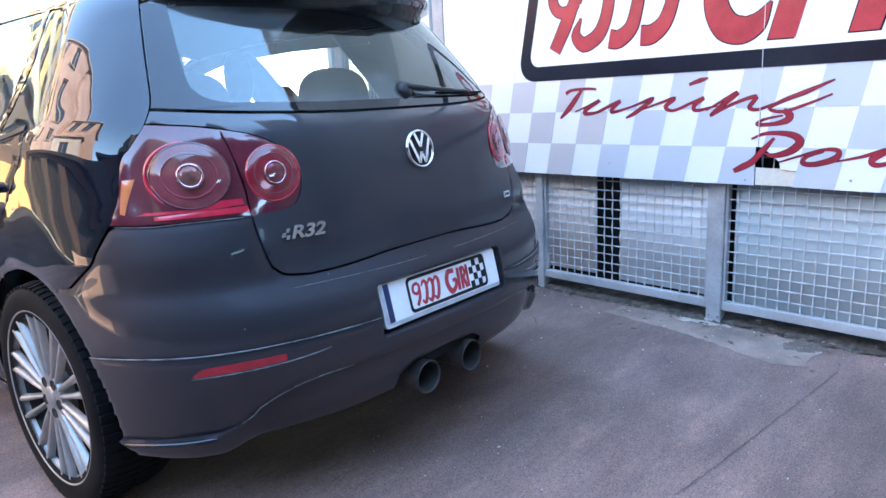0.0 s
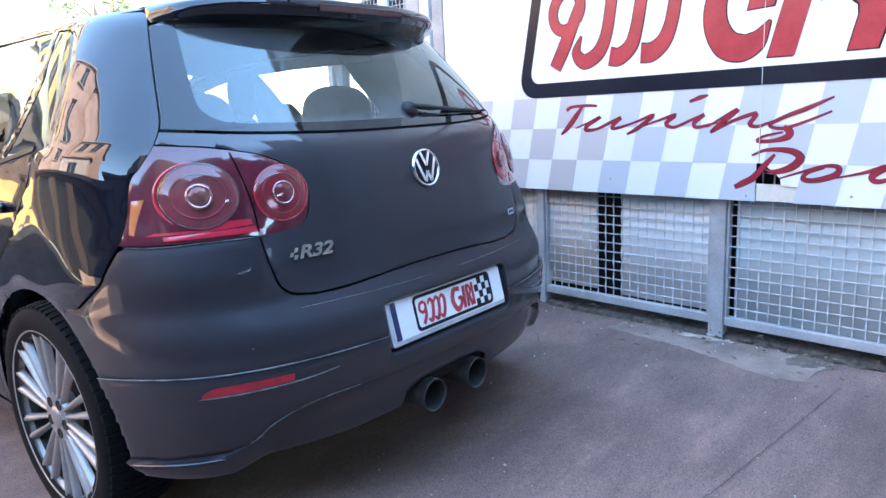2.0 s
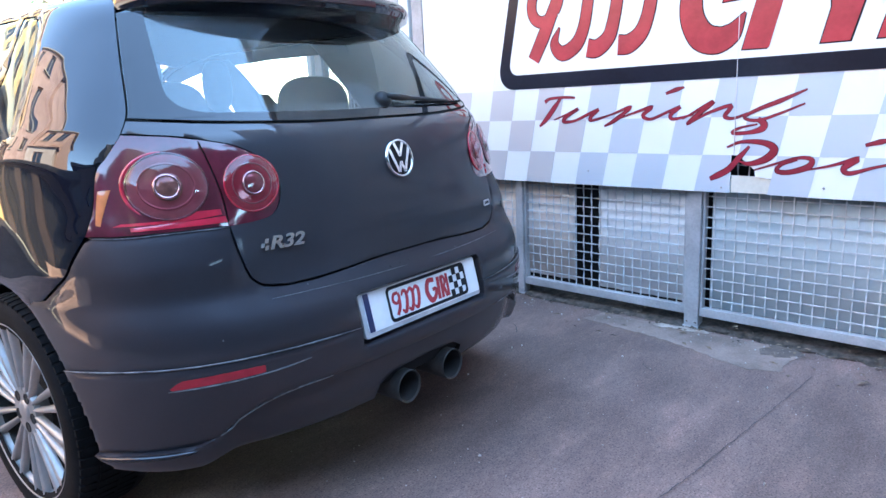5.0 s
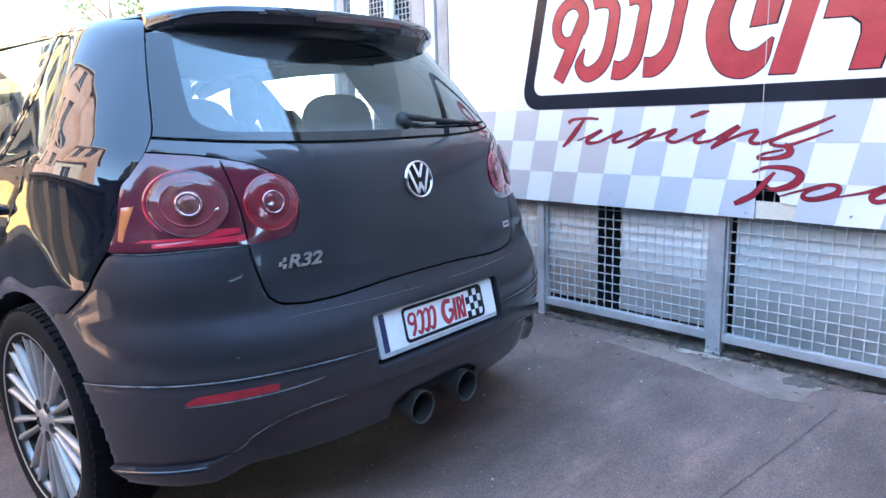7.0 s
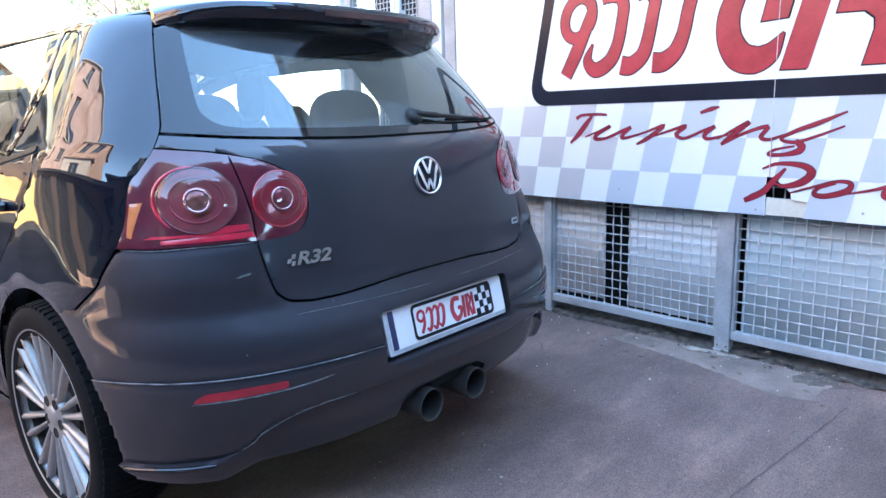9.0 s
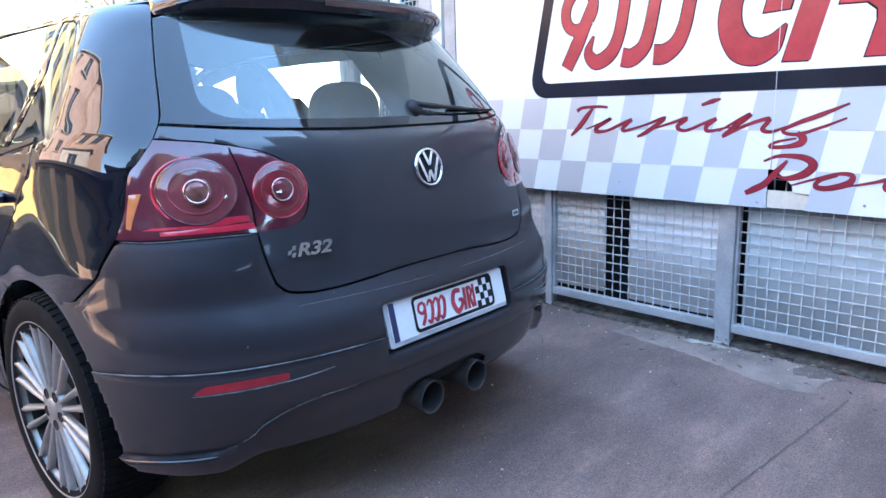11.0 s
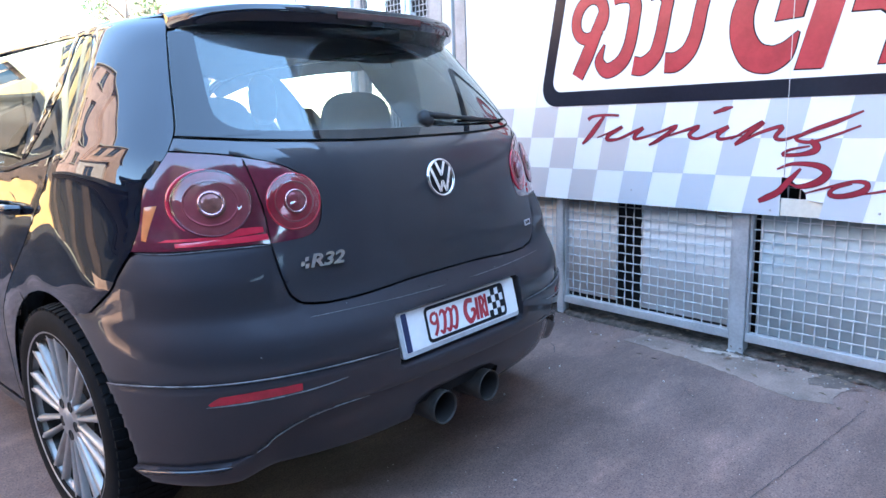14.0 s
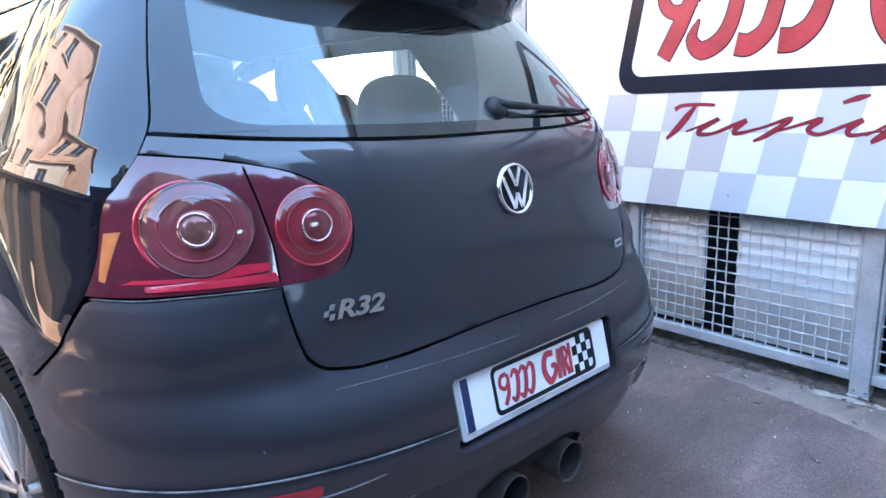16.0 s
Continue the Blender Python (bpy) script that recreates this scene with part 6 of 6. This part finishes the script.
        put("wheel_bolt", v, f, SOOT_AND_SHADE, rim, "", True, Matrix.Translation((0, 0.046 * math.cos(a), 0.046 * math.sin(a))))
    # disc and well back: shade behind the spokes put in as black
    v, f = lathe([(0.0005, -0.02), (0.165, -0.02), (0.165, 0.0), (0.0005, 0.0)], 48, "x")
    put("brake_disc", v, f, SOOT_AND_SHADE, w, "brake disc coloured black for the shade behind the spokes", False)
    v, f = lathe([(0.0005, 0.03), (0.20, 0.03)], 40, "x")
    put("wheel_well_back", v, f, GAP, w)
    for o in w.children_recursive:
        if o.parent == w:
            k = 1.05 if o.name.startswith(("rim", "barrel")) else 1.022
            o.scale = (1.0, k, k)
    return w


wheel = build_wheel()
wheel.matrix_basis = Matrix.Translation((-0.757, HUB_Y, HUB_Z)) @ pose(0, 0, 0, 0, 0, 2.0) @ pose(0, 0, 0, 14, 0, 0)
copy_thing(wheel, Matrix.Translation((-0.757, FRONT_Y, HUB_Z)) @ pose(0, 0, 0, 40, 0, 0))
for y in (HUB_Y, FRONT_Y):
    copy_thing(wheel, Matrix.Translation((0.757, y, HUB_Z)) @ pose(0, 0, 0, 25, 0, 180))


# badges, plate, wiper
def emblem():
    c, n = on_shell(0.0, 0.939)
    e = tagged(new("tailgate_emblem"), "", "")
    e.parent = CAR
    q = n.to_track_quat("Z", "Y")
    up = Matrix.Translation(c) @ Matrix(((1, 0, 0, 0), (0, n.z, -abs(n.y), 0), (0, abs(n.y), n.z, 0), (0, 0, 0, 1)))
    e.matrix_basis = up
    v, f = lathe([(0.0005, 0.004), (0.046, 0.004), (0.050, 0.003), (0.056, 0.0)], 48, "z")
    put("disc", v, f, INK, e, "black disc", True)
    v, f = lathe([(0.0555, 0.0), (0.0545, 0.008), (0.0515, 0.0105), (0.048, 0.008), (0.047, 0.002)], 56, "z")
    put("ring", v, f, CHROME, e, "chrome ring", True)
    zig = [[(-0.040, 0.028), (-0.012, -0.040)], [(-0.012, -0.040), (0.0, -0.010)], [(0.0, -0.010), (0.012, -0.040)], [(0.012, -0.040), (0.040, 0.028)],
           [(-0.018, 0.044), (0.0, 0.006)], [(0.0, 0.006), (0.018, 0.044)]]
    for a, b in zig:
        part("bar", stroke_bm([a, ((a[0] + b[0]) / 2, (a[1] + b[1]) / 2), b], [0.0095] * 3, 0.0045), CHROME, e, matrix=Matrix.Translation((0, 0, 0.004)))


emblem()


def on_panel(u, z, lift=0.002):
    """Axes on the shell: x to the right along it, y up, z out."""
    p, n = on_shell(u, z)
    right = (Vector(shell(u + 0.01, z)) - Vector(shell(u - 0.01, z))).normalized()
    up = n.cross(right).normalized()
    m = Matrix.Identity(4)
    for i in range(3):
        m[i][0], m[i][1], m[i][2], m[i][3] = right[i], up[i], n[i], p[i] + n[i] * lift
    return m


bad = on_panel(-0.313, 0.7585)
badge = part("model_badge", bold_bm("R32", 0.044, 0.30, 0.003, 1.32), CHROME, CAR, "small chrome model lettering", matrix=bad @ Matrix.Translation((0.002, -0.001, 0.001)))
for dx, dy in ((-0.024, 0.006), (-0.012, 0.016), (-0.014, -0.001)):
    part("badge_block", flat_bm([(dx, dy), (dx + 0.010, dy), (dx + 0.014, dy + 0.011), (dx + 0.004, dy + 0.011)], 0.004), CHROME, badge)
bm = flat_bm(round_rect(-0.022, 0.022, -0.010, 0.010, 0.003), 0.003)
stick = part("small_badge", bm, PLATE_GREY, CAR, "small silver badge", matrix=on_panel(0.322, 0.741))
for dx in (-0.012, 0.0, 0.011):
    part("badge_bar", flat_bm(round_rect(dx - 0.004, dx + 0.004, -0.005, 0.005, 0.001), 0.0006), INK, stick, matrix=Matrix.Translation((0, 0, 0.003)))


def number_plate():
    p = new("number_plate")
    p["label"] = "white plate with a printed red emblem"
    p.parent = CAR
    lean = radians(13)
    p.matrix_basis = Matrix.Translation((0.003, 0.041, 0.540)) @ Matrix.Rotation(math.pi / 2 - lean, 4, "X")
    part("holder", flat_bm(round_rect(-0.259, 0.254, -0.062, 0.060, 0.008), 0.010), PLATE_GREY, p, "pale grey plate holder")
    m = Matrix.Translation((0, 0, 0.0085))
    part("plate", flat_bm(round_rect(-0.246, 0.252, -0.050, 0.058, 0.006), 0.004), WHITE, p, "white plate", matrix=m)
    m = Matrix.Translation((0, 0, 0.0128))
    part("blue_band", flat_bm(round_rect(-0.244, -0.224, -0.049, 0.057, 0.003), 0.0006), PLATE_BLUE, p, "blue end band", matrix=m)
    part("emblem_border", ring_bm(round_rect(-0.158, 0.196, -0.046, 0.055, 0.016), round_rect(-0.149, 0.187, -0.0365, 0.0455, 0.010), 0.0008), INK, p, "black rounded border", matrix=m)
    for c in range(4):
        for r in range(4):
            if (c + r) % 2 == 0:
                x, y = 0.114 + 0.0185 * c, -0.039 + 0.0215 * r
                part("check", flat_bm([(x, y), (x + 0.0185, y), (x + 0.0185, y + 0.0215), (x, y + 0.0215)], 0.0008), INK, p, matrix=m)
    m = m @ Matrix.Translation((0.012, 0.002, 0)) @ Matrix.Diagonal((1.0, 1.0, 1, 1))
    st = [
        ([(-0.126, 0.030), (-0.143, 0.027), (-0.148, 0.010), (-0.134, 0.001), (-0.122, 0.014), (-0.125, 0.029)], [0.009] * 3),
        ([(-0.122, 0.020), (-0.126, -0.010), (-0.140, -0.032)], [0.009, 0.011, 0.011]),
        *[([(c - 0.020, 0.018), (c - 0.010, 0.030), (c + 0.001, 0.020), (c - 0.003, -0.010), (c - 0.014, -0.030), (c - 0.026, -0.022)],
           [0.005, 0.010, 0.012, 0.012, 0.012, 0.006]) for c in (-0.093, -0.067, -0.041)],
        ([(0.034, 0.030), (0.008, 0.030), (-0.002, 0.000), (0.012, -0.028), (0.032, -0.018), (0.036, 0.002), (0.022, 0.002)], [0.012, 0.014, 0.015, 0.015, 0.012, 0.010, 0.009]),
        ([(0.046, -0.032), (0.052, 0.034)], [0.012, 0.012]),
        ([(0.062, -0.032), (0.066, 0.034)], [0.011, 0.011]),
        ([(0.066, 0.030), (0.076, 0.029), (0.081, 0.017), (0.076, 0.004), (0.068, 0.003)], [0.009] * 5),
        ([(0.071, 0.002), (0.082, -0.032)], [0.010, 0.011]),
        ([(0.089, -0.032), (0.091, 0.036)], [0.010, 0.010]),
    ]
    for k, (pts, w) in enumerate(st):
        if pts[0][0] > 0.0:                # the second group is set wider
            pts, w = [((x + 0.0095) * 1.03 - 0.012, y) for x, y in pts], [v * 1.1 for v in w]
        if len(pts) == 2:
            pts = [pts[0], ((pts[0][0] + pts[1][0]) / 2, (pts[0][1] + pts[1][1]) / 2), pts[1]]
        part("emblem_stroke", stroke_bm(pts, w, 0.0006), RED_INK, p, "red emblem stroke", matrix=m @ Matrix.Translation((0, 0, 0.0003 * (k % 4))))


number_plate()


def wiper():
    w = new("rear_wiper")
    w.parent = CAR
    c, n = on_shell(0.016, 1.105)
    v, f = lathe([(0.027, 0.0), (0.027, 0.006), (0.024, 0.014), (0.015, 0.020), (0.0005, 0.021)], 24, "z")
    put("pivot", v, f, BLACK, w, "black wiper pivot cap", True, Matrix.Translation(c) @ n.to_track_quat("Z", "Y").to_matrix().to_4x4())
    arm = [on_shell(u, z)[0] + on_shell(u, z)[1] * l for u, z, l in ((0.016, 1.105, 0.018), (0.08, 1.096, 0.019), (0.16, 1.090, 0.017), (0.26, 1.087, 0.013))]
    v, f = tube(curve(arm, 5), [0.010] * 5 + [0.0065] * 6 + [0.0045] * 5, 8)
    put("arm", v, f, BLACK, w, "black wiper arm", True)
    blade = [on_shell(u, z)[0] + on_shell(u, z)[1] * 0.010 for u, z in ((0.10, 1.088), (0.20, 1.085), (0.30, 1.084), (0.375, 1.086))]
    v, f = tube(curve(blade, 5), 0.0042, 6)
    put("blade", v, f, RUBBER, w, "rubber wiper blade", True)
    c, n = on_shell(-0.44, 1.088)


wiper()


# inside: rear bench, head restraints, front seats, shelf, headliner
def pad(name, lo, hi, material, bevel=0.04, label=""):
    return part(name, box_bm(lo, hi, bevel, seg=4), material, CAR, label, True)


pad("rear_bench", (-0.60, 0.95, 0.45), (0.60, 1.12, 1.02), CLOTH, 0.05, "dark cloth rear bench back")
pad("rear_cushion", (-0.60, 1.05, 0.38), (0.60, 1.55, 0.55), CLOTH, 0.05)
pad("parcel_shelf", (-0.60, 0.34, 0.99), (0.60, 0.98, 1.01), CLOTH, 0.008, "dark parcel shelf")


def cushion(name, centre, radii, label="", power=0.55, lean=0.0):
    """A rounded upholstered block (superellipsoid), leaning back by degrees."""
    verts, faces, n, m = [], [], 28, 14

    def sp(v, p):
        return math.copysign(abs(v) ** p, v)
    for i in range(m + 1):
        b = -math.pi / 2 + math.pi * i / m
        for j in range(n):
            a = 2 * math.pi * j / n
            verts.append((radii[0] * sp(math.cos(b), power) * sp(math.cos(a), power), radii[1] * sp(math.cos(b), power) * sp(math.sin(a), 0.8), radii[2] * sp(math.sin(b), 0.8)))
    for i in range(m):
        for j in range(n):
            k = (j + 1) % n
            faces.append((i * n + j, i * n + k, (i + 1) * n + k, (i + 1) * n + j))
    return put(name, verts, faces, CLOTH, CAR, label, True, Matrix.Translation(centre) @ Matrix.Rotation(radians(lean), 4, "X"))


for x, w, top in ((-0.16, 0.145, 1.205), (0.495, 0.185, 1.222)):
    cushion("head_restraint", (x, 1.03, top - 0.13), (w, 0.055, 0.13), "dark cloth head restraint", 0.75)
for x in (-0.40, 0.42):
    cushion("front_seat_back", (x, 1.78, 0.80), (0.25, 0.09, 0.36), "dark cloth front seat back", 0.6, -8)
    cushion("front_seat_cushion", (x, 2.05, 0.44), (0.25, 0.28, 0.10), "", 0.5)
    cushion("front_head_restraint", (x + math.copysign(0.06, x), 1.71, 1.215), (0.070, 0.05, 0.120), "dark cloth head restraint", 0.7)
for s in (-1, 1):
    trim = [(0.50, 1.00), (0.505, 1.385)] + [(u_at(y, z), z) for y, z in ((0.80, 1.396), (1.16, 1.392), (1.12, 1.27), (1.06, 1.15), (1.02, 1.05), (1.0, 0.99))]
    panel("pillar_trim", trim, LINER, s, (0.03, 0.03), -0.035, 0.004, "grey inner pillar trim", None, 0)
panel("window_frame", both([(0.0, 1.040), (0.40, 1.050), (0.60, 1.066), (0.60, 1.09), (0.45, 1.082), (0.30, 1.076), (0.0, 1.071)]), GAP, out=-0.016, depth=0.004, lip=0)
panel("headliner", [(-0.56, 0.62), (0.56, 0.62), (0.56, 2.2), (-0.56, 2.2)], CLOTH, fn=lambda x, y: roof_at(x, y) - np.array((0, 0, 0.03)), cell=(0.1, 0.15), label="dark headliner")
panel("headliner_side", [(-0.60, 0.60), (-0.50, 0.55), (0.50, 0.55), (0.60, 0.60), (0.60, 0.70), (-0.60, 0.70)], GAP, fn=lambda x, y: roof_at(x, y) - np.array((0, 0, 0.05)), cell=(0.1, 0.05))
for s in (-1, 1):
    head = [(u_at(y, z), z) for y, z in ((0.95, 1.336), (1.5, 1.345), (2.0, 1.335), (2.25, 1.305), (2.52, 1.262), (2.54, 1.36), (2.2, 1.40), (1.5, 1.40), (0.95, 1.395))]
    post = [(u_at(y, z), z) for y, z in ((1.83, 1.37), (1.74, 1.19), (1.67, 1.185), (1.60, 1.09), (1.57, 0.99), (2.08, 0.99), (2.08, 1.37))]
    panel("door_post_trim", post, LINER, s, (0.03, 0.03), -0.036, 0.004, "grey trim of the middle door post", None, 0)
    panel("header_trim", head, LINER, s, (0.012, 0.012), -0.034, 0.004, "grey trim over the door", None, 0)
# added to block the bright strip seen through the rear window
pad("sun_visor", (0.17, 2.30, 1.19), (0.535, 2.325, 1.375), LINER, 0.01, "grey sun visor added to block the bright windscreen strip")
pad("dashboard", (-0.68, 2.75, 0.70), (0.68, 3.05, 0.93), BLACK, 0.05, "black dashboard")
pad("cabin_floor", (-0.68, 0.9, 0.28), (0.68, 3.0, 0.33), GAP, 0.01)
pad("rear_view_mirror", (-0.11, 2.42, 1.27), (0.11, 2.45, 1.33), BLACK, 0.012, "black rear-view mirror")
